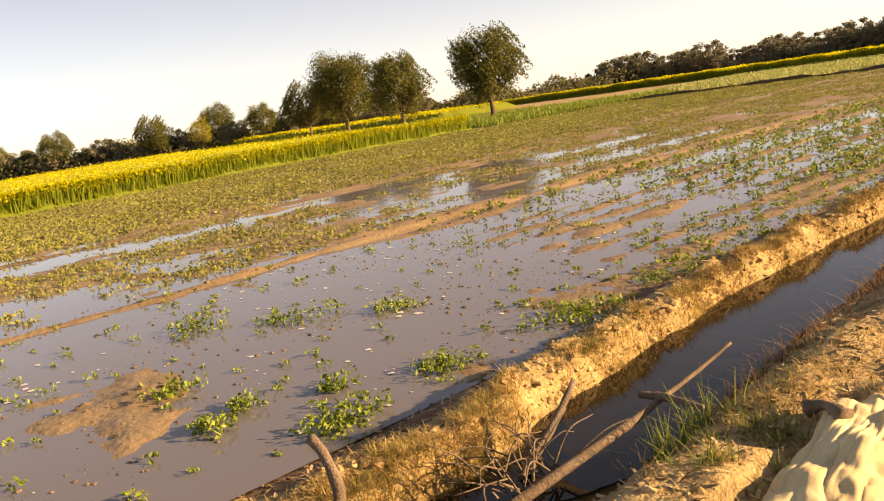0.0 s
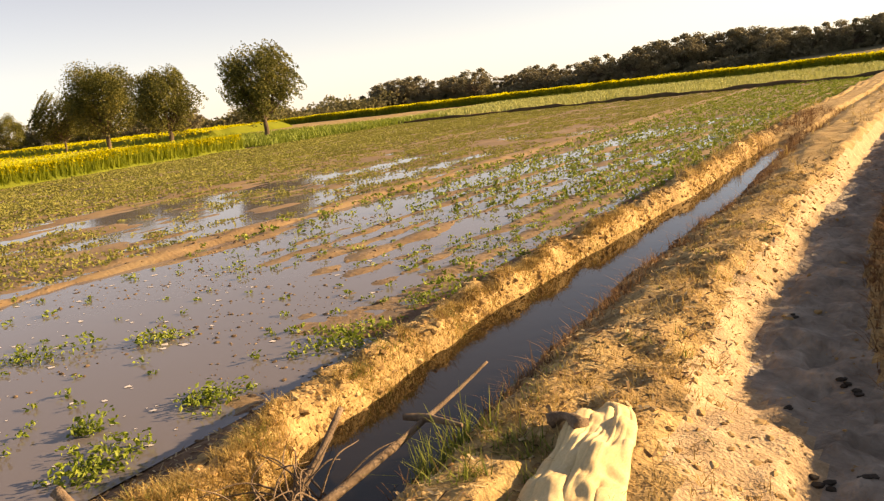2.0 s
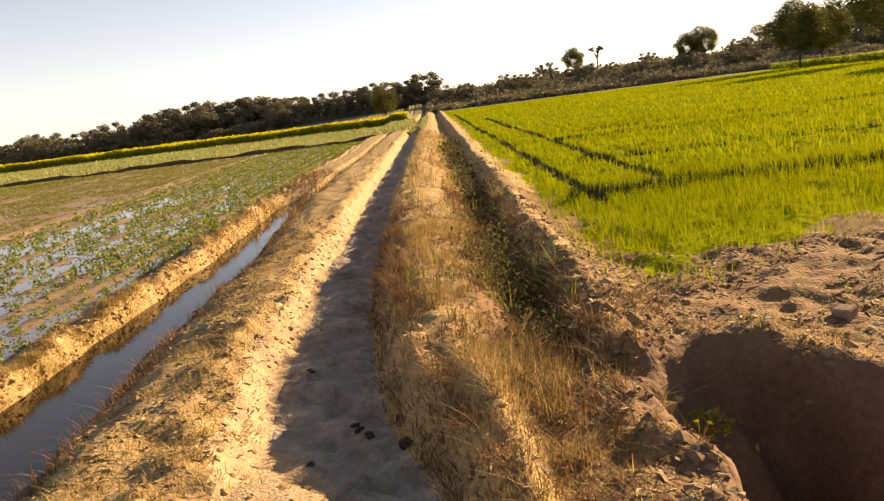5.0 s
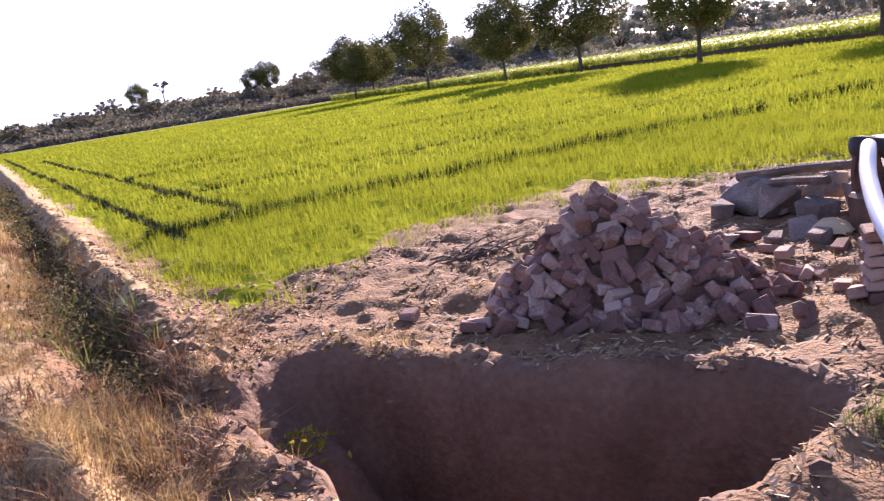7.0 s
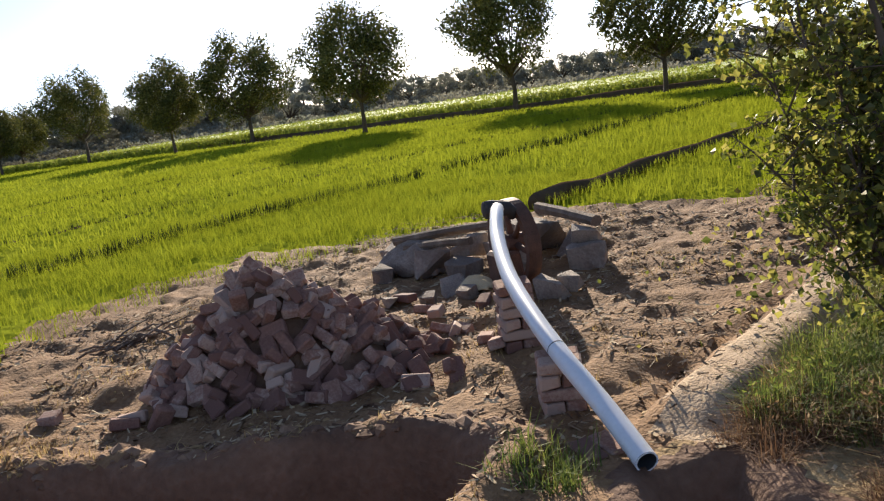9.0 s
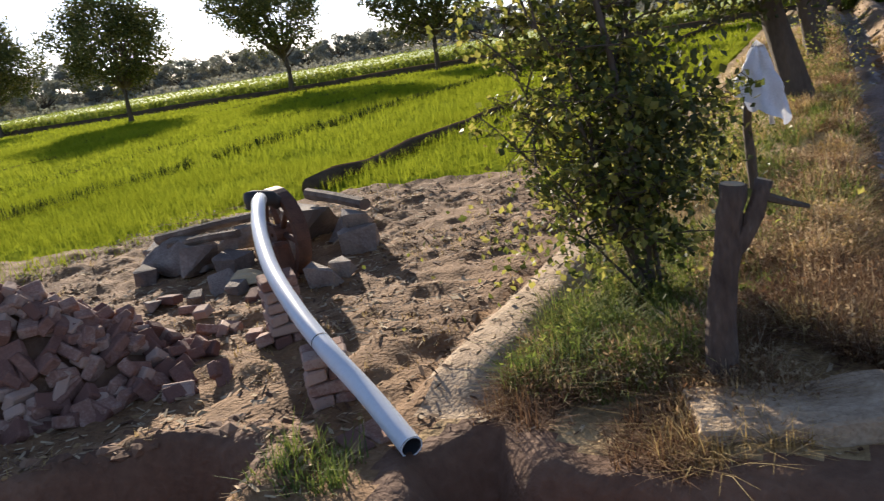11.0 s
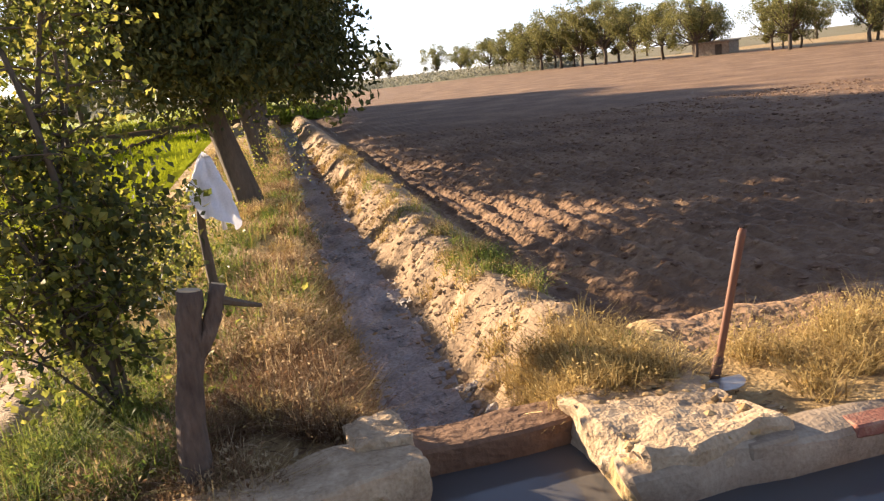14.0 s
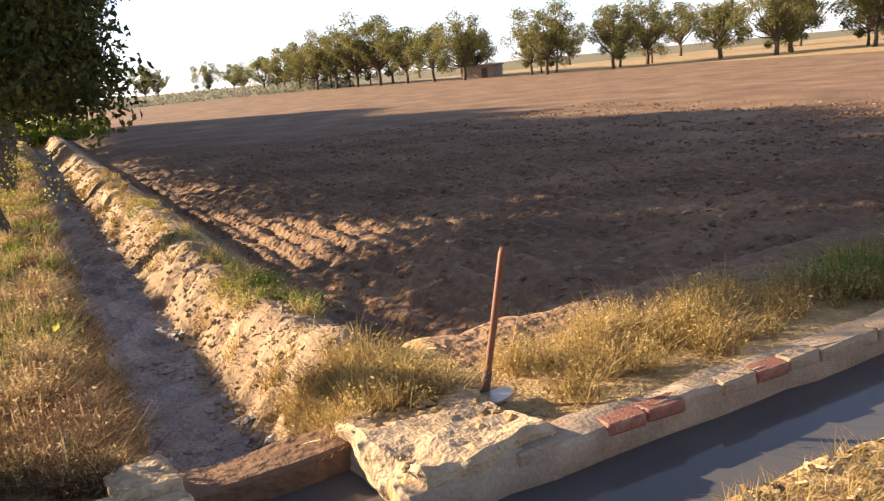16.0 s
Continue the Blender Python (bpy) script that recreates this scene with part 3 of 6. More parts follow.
def tree_parts(seed, tall, spread, trunk_h, trunk_r, blobs, count, leaf, flat=0.85, lean=0.0, droop=0.3, sides=8, low=0.85, off=None, full=0.5, clump=(0.36, 0.16), reach=(0.42, 0.34)):
    """Trunk with limbs, and crown leaves gathered round limb ends."""
    rng, r2 = random.Random(seed), np.random.RandomState(seed)
    chunks, ends = [], []
    top = Vector((lean * trunk_h, 0.1 * trunk_h * (rng.random() - 0.5), trunk_h))
    mid = top * 0.5 + Vector(((rng.random() - 0.5) * trunk_r, (rng.random() - 0.5) * trunk_r, 0))
    chunks.append(tube([(0, 0, -0.15), (0, 0, 0.1), mid, top], [trunk_r * 1.5, trunk_r * 1.1, trunk_r * 0.9, trunk_r * 0.8], sides, 0.2, rng))
    base = trunk_h * low
    zc, zr = (tall + base) / 2, (tall - base) / 2
    ox, oy = off or (lean * zc, 0.0)
    for i in range(blobs):
        a = 2.39996 * i + rng.random()
        lift = 1 - 2 * (i + 0.5) / blobs
        ring = (1 - lift * lift) ** full
        k = reach[0] + reach[1] * rng.random()
        end = Vector((math.cos(a) * ring * spread * k + ox, math.sin(a) * ring * spread * k + oy, zc + lift * zr * k))
        elbow = top.lerp(end, 0.5) + Vector((0, 0, -0.05 * tall * ring))
        start = top * (0.75 + 0.25 * rng.random())
        chunks.append(tube([start, elbow, end], [trunk_r * 0.5, trunk_r * 0.3, trunk_r * 0.08], 5, 0.1, rng, cap=False))
        ends.append(end)
    per = count // blobs
    pts = []
    for e in ends:
        rad = min(spread, zr) * (clump[0] + clump[1] * rng.random())
        k = int(per * (0.7 + 0.6 * rng.random()))
        q = r2.normal(size=(k, 3))
        q /= np.linalg.norm(q, axis=1)[:, None]
        q *= (0.3 + 0.7 * r2.rand(k, 1) ** 0.5) * rad
        q *= 1 + 0.3 * np.sin(q[:, :1] * 7 / rad + q[:, 1:2] * 5 / rad + q[:, 2:] * 6 / rad + seed)
        q[:, 2] *= flat
        pts.append(q + np.array(e))
    pts = np.concatenate(pts)
    return join(chunks), leaves(pts, np.full(len(pts), leaf), r2, droop)


def make_tree(name, label, parts, leaf_mat, at, bark=None, category="tree", group="", turn=0.0, scale=1.0):
    ob = empty(name)
    (tv, tf), (lv, lf) = parts
    fast_mesh("trunk", tv, tf, bark or BARK, ob, shade=True)
    fast_mesh("crown", lv, lf, leaf_mat, ob)
    x, y = at
    ob.matrix_basis = pose(x, y, float(height(x, y)), 0, 0, turn) @ Matrix.Scale(scale, 4)
    return tagged(ob, label, category, group)


def again(ob, at, scale=1.0, turn=0.0, z=None, label=""):
    x, y = at
    # the pattern's own size is taken out, so that scale is absolute
    base = ob.matrix_basis.to_scale().x
    c = copy_thing(ob, pose(x, y, float(height(x, y)) if z is None else z, 0, 0, turn) @ Matrix.Scale(scale / base, 4))
    if label:
        c["label"] = label
    return c


def rooted(x, y, dz=0.0):
    return np.stack([x, y, height(x, y) + dz], 1)


# field trees beyond the wheat, seen against the light
EAST = "trees along the wheat field"
row_tree = make_tree("field_tree", "dark round-crowned tree on a slim trunk at the wheat's edge", tree_parts(3, 8.6, 4.3, 2.4, 0.15, 30, 22000, 0.19, low=0.75, full=0.4, clump=(0.27, 0.16), reach=(0.46, 0.38)), TREE_LEAF, (39.0, 38.9), group=EAST)
row_tree_b = make_tree("field_tree", "open-crowned tree with forking limbs at the wheat's edge", tree_parts(8, 9.4, 4.8, 2.6, 0.16, 28, 20000, 0.19, lean=-0.04, low=0.95, full=0.42, clump=(0.26, 0.15), reach=(0.42, 0.4)), TREE_LEAF, (45.0, 30.8), group=EAST)
again(row_tree, (45.2, 20.4), 0.95, 70)
again(row_tree, (45.2, 59.2), 1.1, 130)
again(row_tree, (43.2, 68.5), 1.02, 200)
again(row_tree_b, (44.7, 88.4), 1.1, 20)
again(row_tree, (46.0, 108.0), 0.95, 300)
again(row_tree, (41.5, 104.0), 1.0, 30)
again(row_tree_b, (46.5, 9.0), 1.0, 220)

# trees in the mustard
WEST = "trees in the mustard"
west_tree = make_tree("mustard_tree", "full leafy tree with a short trunk beside the mustard", tree_parts(21, 7.5, 3.1, 1.7, 0.2, 34, 30000, 0.15, flat=1.0, low=0.85, full=0.34, clump=(0.25, 0.15), reach=(0.46, 0.4)), TREE_LEAF, (-47.5, 44.0), group=WEST)
again(west_tree, (-76.6, 49.0), 1.24, 90)
make_tree("mustard_tree", "broad leafy tree with a forked trunk beside the mustard", tree_parts(27, 7.6, 3.3, 1.8, 0.22, 30, 28000, 0.16, flat=0.95, low=0.75, full=0.36, clump=(0.23, 0.17), reach=(0.46, 0.42)), TREE_LEAF, (-65.2, 48.2), group=WEST)
again(row_tree, (-84.0, 48.6), 0.78, 200, label="dark tree behind the mustard field")

# shady row along the dry channel, backlit shade put into its leaf colour
SHADE = "trees along the channel"
shade_tree = make_tree("channel_tree", "tall shady tree beside the dry channel, dense leaves coloured dark for shade", tree_parts(33, 7.8, 2.3, 2.4, 0.17, 64, 90000, 0.104, flat=1.0, lean=0.2, droop=0.9, low=0.3, off=(0.15, 0.1), full=0.26, clump=(0.27, 0.14), reach=(0.5, 0.36)), LEAF_IN_SHADE, (12.7, 0.33), group=SHADE, turn=90)
shade_tree_b = make_tree("channel_tree", "tall shady tree beside the dry channel, dense leaves coloured dark for shade", tree_parts(35, 7.6, 3.1, 2.4, 0.2, 38, 42000, 0.16, flat=1.0, droop=0.6, low=0.62, full=0.3, clump=(0.28, 0.14), reach=(0.45, 0.36)), LEAF_IN_SHADE, (20.6, 0.15), group=SHADE)
make_tree("channel_tree", "slim tall tree beside the dry channel, high crown coloured dark for shade", tree_parts(36, 7.9, 1.9, 2.6, 0.13, 34, 34000, 0.14, flat=1.0, lean=0.12, droop=0.7, low=0.5, full=0.3, clump=(0.26, 0.14), reach=(0.45, 0.36)), LEAF_IN_SHADE, (18.3, 0.12), group=SHADE, turn=90)
for i in range(9):
    again(shade_tree_b, (24.6 + i * 4.4, 0.1 - 0.05 * i), 0.92 + 0.1 * ((i * 7) % 3), 37 * i + 40)

# far south-eastern trees
SOUTH = "trees beyond the ploughed field"
south_tree = make_tree("olive_tree", "olive-green tree on the far edge of the ploughed field", tree_parts(22, 8.6, 3.9, 1.9, 0.2, 22, 11000, 0.2, flat=0.9, low=0.5, full=0.4, clump=(0.17, 0.22), reach=(0.3, 0.66)), OLIVE_LEAF, (102, -49), group=SOUTH)
south_tree_b = make_tree("olive_tree", "olive-green tree on the far edge of the ploughed field", tree_parts(25, 8.0, 3.6, 2.1, 0.2, 18, 9000, 0.2, flat=0.9, low=0.6, lean=0.06, full=0.4, clump=(0.17, 0.24), reach=(0.3, 0.66)), OLIVE_LEAF, (96, -50), group=SOUTH)
for x, y, s, tr in [(109.6, -48.3, 1.2, 0), (87.8, -49.9, 0.92, 50), (73.1, -51.6, 0.9, 90), (67.3, -55.8, 0.8, 140), (71.0, -63.7, 0.85, 10), (62.6, -65.9, 0.8, 80), (55.5, -65.8, 0.9, 33),
                    (115, -47, 1.05, 10), (121, -46, 1.05, 10), (127, -45, 1.0, 80), (134, -44.5, 0.95, 120), (141, -44, 0.95, 200), (92, -52, 0.75, 0), (150, -43, 0.9, 0), (49, -71, 0.9, 0), (43, -74, 0.9, 50), (78, -53, 0.7, 120), (58, -71, 0.9, 60)]:
    again(south_tree if int(x) % 2 else south_tree_b, (x, y), s * 1.08, tr)
    again(south_tree_b if int(x) % 2 else south_tree, (x + 3.1, y - 3.5), s * (0.62 + 0.28 * ((int(x) * 7) % 5) / 4), tr + 120)
for i, (x, y, s) in enumerate([(205, -30, 1.1), (212, -34, 1.0), (196, -43, 1.0), (230, -20, 1.2), (185, -48, 0.8), (240, -60, 1.1), (150, -75, 1.0), (120, -90, 1.0), (98, -95, 1.1), (80, -100, 1.0), (66, -98, 1.1)]):
    again(south_tree, (x, y), s, 40 * i, label="hazy far tree beyond the ploughed field")

# thorn woods to the north, flat-topped
wood_tree = make_tree("thorn_tree", "flat-topped grey-green thorn tree in the far wood", tree_parts(51, 5.4, 4.4, 1.4, 0.2, 26, 6000, 0.3, flat=0.6, low=0.1, full=0.3, clump=(0.22, 0.2), reach=(0.45, 0.5)), WOOD_LEAF, (-91.8, 118.7), category="tree", group="far thorn wood")
rw = random.Random(5)
for i in range(66):
    k = i / 65
    x = -100 + 92 * k + rw.uniform(-2, 2)
    y = 116 + 34 * k ** 0.8 + rw.uniform(-3, 9)
    again(wood_tree, (x, y), rw.uniform(0.66, 1.0) * (1 + 0.35 * math.exp(-((k - 0.6) / 0.1) ** 2)), rw.uniform(0, 360))
for i in range(64):
    x = -4 + i * 1.9 + rw.uniform(-1, 1)
    again(wood_tree, (x, 138 + rw.uniform(-8, 20)), rw.uniform(0.34, 0.6), rw.uniform(0, 360), label="low thorn scrub on the far dune")
def far_scrub(n, place, tall, seed):
    r = np.random.RandomState(seed)
    x, y = place(r, n)
    lift = tall * np.clip(0.55 + 0.8 * fbm(x, y, 5.0, 3, seed), 0.15, 1.3)
    p = rooted(x, y)
    p[:, 2] += lift * r.rand(n) ** 0.8
    return leaves(p, np.full(n, 0.5), r, 0.0, 0.7)


def wood_band(r, n):
    k = r.rand(n)
    return -104 + 100 * k, 114 + 36 * k ** 0.8 + r.uniform(-2, 8, n)


def dune_band(r, n):
    return r.uniform(-6, 122, n), 122 + r.rand(n) ** 1.5 * 40


def east_band(r, n):
    a, d = np.radians(r.uniform(25, 112, n)), r.uniform(135, 165, n)
    return d * np.sin(a), d * np.cos(a)


tagged(fast_mesh("far_scrub", *join([far_scrub(34000, wood_band, 2.6, 6), far_scrub(30000, dune_band, 1.9, 7), far_scrub(30000, dune_band, 1.4, 9)]), WOOD_LEAF), "low grey-green thorn scrub along the far fields", "scrub", kind="stuff")
# leaf colour paled and greyed, with the distance haze painted in
HAZED_LEAF = mixed("hazed_leaf", (0.20, 0.20, 0.14), (0.27, 0.265, 0.19), 4.0, 0.5, 0.8, 0, third=(0.33, 0.32, 0.24), island=0.3, translucent=0.3)


def west_band(r, n):
    k = r.rand(n)
    return -172 + 78 * k + r.uniform(-6, 6, n), 22 + 92 * k + r.uniform(-6, 6, n)


tagged(fast_mesh("far_scrub", *far_scrub(40000, west_band, 4.2, 11), mixed("west_scrub_leaf", (0.10, 0.10, 0.045), (0.18, 0.17, 0.08), 7.0, 1.0, 0.8, 0, third=(0.27, 0.24, 0.11), island=0.3, translucent=0.3)), "uneven line of far trees and scrub beyond the mustard", "scrub", kind="stuff")
tagged(fast_mesh("far_scrub", *far_scrub(22000, east_band, 2.0, 8), HAZED_LEAF), "scrub beyond the eastern mustard, leaf colour paled for haze", "scrub", kind="stuff")
hazed_tree = make_tree("thorn_tree", "tree beyond the eastern mustard, leaf colour paled for haze", tree_parts(53, 5.6, 4.2, 1.4, 0.2, 26, 6000, 0.3, flat=0.7, low=0.2, full=0.3, clump=(0.22, 0.2), reach=(0.45, 0.5)), HAZED_LEAF, (150, 60), category="tree", group="far eastern trees")
umbrella = make_tree("umbrella_tree", "umbrella-shaped thorn tree on the far dune", tree_parts(57, 5.2, 2.8, 3.2, 0.16, 9, 1600, 0.3, flat=0.45, low=1.15), WOOD_LEAF, (27.0, 168.0), group="far thorn wood")
again(row_tree, (22.4, 168.8), 0.62, 10, label="round dark tree on the far dune")
again(umbrella, (17.5, 168.5), 0.6, 90)
again(row_tree, (39.0, 145.0), 0.62, 10, label="dark tree on the far dune")
again(row_tree, (41.5, 144.0), 0.72, 80, label="dark tree on the far dune")
again(row_tree, (-10.9, 110.0), 0.52, 80, label="small dark tree at the track's end")
# north-west and east horizon
for i in range(30):
    k = i / 29
    x, y = -170 + 62 * k + rw.uniform(-4, 4), 24 + 60 * k + rw.uniform(-6, 6)
    again(wood_tree if i % 3 else row_tree, (x, y), rw.uniform(0.5, 0.95), rw.uniform(0, 360), label="far tree beyond the mustard field")
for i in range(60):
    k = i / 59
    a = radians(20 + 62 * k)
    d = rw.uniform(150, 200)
    again(hazed_tree, (d * math.sin(a), d * math.cos(a)), rw.uniform(0.8, 1.35), rw.uniform(0, 360), label="hazy far tree beyond the eastern mustard")
pale_leaf = mixed("yellow_leaf", (0.22, 0.20, 0.02), (0.36, 0.31, 0.03), 2.0, 0.3, 0.6, 0, island=0.4, translucent=0.3)
make_tree("yellow_tree", "small yellow-green tree behind the mustard field", tree_parts(61, 5.6, 2.3, 1.2, 0.14, 10, 2600, 0.24, low=0.6), pale_leaf, (-129, 54))

# ---- crops ----


def scatter(n, x0, x1, y0, y1, seed):
    r = np.random.RandomState(seed)
    return r.uniform(x0, x1, n), r.uniform(y0, y1, n), r


def wheat_ok(x, y, r):
    d = wheat_edge(x, y) + fbm(x, y, 0.9, 3, 1) * 0.5
    inside = (d > 0) & (x < 45.5) & (y < 117)
    thin = np.clip(d / 2.6, 0.22, 1)
    patch = 0.5 + 1.1 * fbm(x, y, 0.55, 3, 3)
    return inside & (bund_line(x, y) > 0.13) & (r.rand(len(x)) < thin * np.clip(patch + 0.35 * thin, 0, 1))


chunks = []
for n, x0, x1, y0, y1, w, h, seg, sd in [(90000, 0.8, 13, 6.4, 15, 0.009, 0.14, 2, 1), (26000, 9.5, 22, 2.2, 8, 0.012, 0.16, 2, 2), (70000, -1.5, 34, 15, 36, 0.03, 0.14, 1, 3),
                                         (24000, 13, 34, 5, 15, 0.025, 0.17, 1, 4), (60000, -6, 46, 30, 117, 0.07, 0.14, 1, 5), (18000, 22, 46, 2.2, 30, 0.05, 0.14, 1, 6)]:
    x, y, r = scatter(n, x0, x1, y0, y1, sd)
    # drilled rows
    y = np.where(r.rand(n) < 0.8, np.round(y / 0.22) * 0.22 + r.normal(0, 0.03, n), y)
    ok = wheat_ok(x, y, r)
    chunks.append(blades(rooted(x[ok], y[ok]), h, r, w, 0.55, 0.6, seg))
tagged(fast_mesh("wheat", *join(chunks), WHEAT), "young bright green wheat standing in drilled rows", "wheat crop", kind="stuff")


def ribbon(a, b, wide, seed):
    r = np.random.RandomState(seed)
    n = int(math.hypot(b[0] - a[0], b[1] - a[1]) / 0.25)
    t = np.linspace(0, 1, n)
    d = np.array([b[0] - a[0], b[1] - a[1]])
    nrm = np.array([-d[1], d[0]]) / np.linalg.norm(d)
    rows = []
    for k in (-1, 1):
        w = wide * (0.5 + 0.35 * r.rand(n)) * k
        x, y = a[0] + d[0] * t + nrm[0] * w, a[1] + d[1] * t + nrm[1] * w
        rows.append(np.stack([x, y, height(x, y) + 0.035], 1))
    v = np.concatenate(rows)
    i = np.arange(n - 1)
    return v, np.stack([i, i + 1, i + 1 + n, i + n], 1)


# dark strips along the furrows, painting the shade that lies in them
for k, (a, b) in enumerate(BUNDS):
    tagged(fast_mesh("field_furrow", *ribbon(a, b, 0.2 if k == 6 else 0.08, k), FURROW), "furrow between plots of wheat, its shade laid as a dark strip", "furrow", kind="structure")
# dark blades added along the furrows to stand in for shaded gaps
r = np.random.RandomState(17)
chunks = []
for k, (a, b) in enumerate(BUNDS[:6]):
    n = int(math.hypot(b[0] - a[0], b[1] - a[1]) * (120 if k == 0 else 36))
    t = r.rand(n) ** 1.6
    x, y = a[0] + (b[0] - a[0]) * t + r.normal(0, 0.035, n), a[1] + (b[1] - a[1]) * t + r.normal(0, 0.035, n)
    ok = vnoise(x * 0.9, y * 0.9, k) > (-0.75 if k == 0 else -0.3)
    x, y = x[ok], y[ok]
    chunks.append(blades(rooted(x, y), 0.2 if k == 0 else 0.13, r, 0.006 + 0.0011 * np.hypot(x, y), 0.35, 0.4, 1))
tagged(fast_mesh("furrow_weeds", *join(chunks), mixed("furrow_shade", (0.03, 0.045, 0.008), (0.07, 0.085, 0.015), 0.8, 0.1, 0.9, 0, island=0.4)), "dark blades standing in for shade along the furrows in the wheat", "weeds", kind="stuff")
v, f = tube([(9.9 + i * 0.75, 6.5 - 0.0395 * i + 0.04 * math.sin(i * 1.9), 0.06 + 0.02 * math.sin(i * 2.3)) for i in range(47)], [0.12 + 0.025 * math.sin(i * 1.7) for i in range(47)], 8, 0.3, random.Random(8))
tagged(fast_mesh("field_bund", v, f, FURROW, shade=True), "low dark earthen bund between two wheat plots", "bund", kind="structure")
v, f = tube([(46.6, -1 + i * 5.0, 0.02) for i in range(25)], [0.3 + 0.06 * math.sin(i * 1.7) for i in range(25)], 8)
tagged(fast_mesh("field_bund", v, f, FURROW, shade=True), "dark earthen bund under the field trees", "bund", kind="structure")


def crop_block(name, label, x0, x1, y0, y1, tall, step, stems, flowers, size, seed, front=None, flower=None, canopy=None):
    """A tall crop: a bumpy canopy with sides, stems at its edge and flowers over it."""
    xs, ys = np.arange(x0, x1 + step, step), np.arange(y0, y1 + step, step)
    X, Y = np.meshgrid(xs, ys, indexing="ij")
    sx, sy = X - SKEW * np.maximum(Y, 0), Y
    top = height(sx, sy) + tall * (0.82 + 0.16 * fbm(sx, sy, 2.2, 3, seed))
    rim = np.zeros(X.shape, bool)
    rim[0], rim[-1], rim[:, 0], rim[:, -1] = True, True, True, True
    Z = np.where(rim, height(sx, sy) - 0.05, top)
    V = np.stack([sx + np.where(rim, 0, 0.2 * vnoise(sx * 3, sy * 3)), sy, Z], -1).reshape(-1, 3)
    nx, ny = X.shape
    i = (np.arange(nx - 1)[:, None] * ny + np.arange(ny - 1)[None]).ravel()
    F = np.stack([i, i + ny, i + ny + 1, i + 1], 1)
    x, y, r = scatter(stems, x0, x1, y0, y1, seed)
    if front:
        x, y = front(x, y, r)
    u = x - SKEW * np.maximum(y, 0)
    sv, sf = blades(rooted(u, y), tall * 0.85, r, size * 0.5, 0.3, 0.4, 1)
    x, y, r = scatter(flowers, x0, x1, y0, y1, seed + 1)
    if front:
        k = r.rand(flowers) < 0.45
        fx, fy = front(x, y, r)
        x, y = np.where(k, fx, x), np.where(k, fy, y)
    u = x - SKEW * np.maximum(y, 0)
    p = rooted(u, y)
    p[:, 2] += tall * (0.98 - 0.42 * r.rand(flowers) ** 2 + 0.16 * fbm(u, y, 2.2, 3, seed))
    fv, ff = leaves(p, np.full(flowers, size), r, 0.0, 0.8)
    v, f = join([(V, F), (sv, sf), (fv, ff)])
    skirt = rim.ravel()[F].any(1)
    slots = np.concatenate([np.where(skirt, 0, 2), np.zeros(len(sf), int), np.ones(len(ff), int)])
    ob = fast_mesh(name, v, f, None, mats=[MUSTARD_GREEN, flower or MUSTARD_YELLOW, canopy or MUSTARD_MIX], slots=slots)
    return tagged(ob, label, "mustard crop", kind="stuff")


MUSTARD_MIX = mixed("mustard_canopy", (0.30, 0.33, 0.02), (0.46, 0.44, 0.018), 1.5, 0.25, 0.8, 0.6, 0.1, third=(0.62, 0.54, 0.02))
crop_block("mustard", "dense yellow-flowering mustard with green stems at its edge", -92, -36.3, -16, 33, 0.95, 0.6, 26000, 52000, 0.12, 71,
           front=lambda x, y, r: (-36.3 - np.abs(r.normal(0, 0.9, len(x))), y))
crop_block("mustard", "far strip of yellow-flowering mustard", -82, -2.3, 81, 92, 0.85, 0.9, 14000, 26000, 0.2, 73, front=lambda x, y, r: (x, 81 + np.abs(r.normal(0, 0.5, len(x)))))
crop_block("mustard", "wide pale yellow-green mustard field beyond the trees", 49, 100, -5, 120, 0.8, 1.5, 9000, 26000, 0.22, 75, front=lambda x, y, r: (49 + np.abs(r.normal(0, 1.5, len(x))), y),
           flower=mixed("young_mustard_flower", (0.27, 0.31, 0.04), (0.36, 0.38, 0.055), 2.0, 0.3, 0.7, 0, island=0.3, translucent=0.3), canopy=mixed("young_mustard_canopy", (0.21, 0.26, 0.04), (0.28, 0.33, 0.05), 6.0, 0.4, 0.9, 0.5, 0.1, third=(0.36, 0.38, 0.065)))
crop_block("mustard", "far strip of yellow-flowering mustard", -130, -70, 58, 70, 1.0, 1.2, 3000, 9000, 0.25, 77)

# low green crop north of the flooded field, with a dark bund before it
x, y, r = scatter(26000, -46, -2.2, 52.5, 80, 81)
x = x - SKEW * y + 2
tagged(fast_mesh("low_crop", *blades(rooted(x, y), 0.22, r, 0.12, 0.6, 0.5, 1), mixed("pale_crop_leaf", (0.26, 0.29, 0.09), (0.38, 0.40, 0.14), 5, 0.5, 0.7, 0, island=0.3, translucent=0.3)),
       "low pale green crop beyond the flooded field", "crop", kind="stuff")
tv, tf = tube([(-50 + i * 0.8, 45.5 + 5.5 * min(1, i / 45) + 0.2 * math.sin(i * 1.3), -0.14 + 0.05 * math.sin(i * 0.7)) for i in range(59)], [0.17 + 0.05 * math.sin(i * 2.1) for i in range(59)], 8, 0.5, random.Random(2))
tagged(fast_mesh("field_bund", tv, tf, FURROW, shade=True), "dark earthen bund between two fields", "bund", kind="structure")
# green verge under the mustard trees
x, y, r = scatter(22000, -62, -36.5, 34, 53, 83)
tagged(fast_mesh("verge_grass", *blades(rooted(x, y), 0.34, r, 0.09, 0.5, 0.5, 1), CROP_LEAF), "green grassy verge under the trees", "grass", kind="stuff")


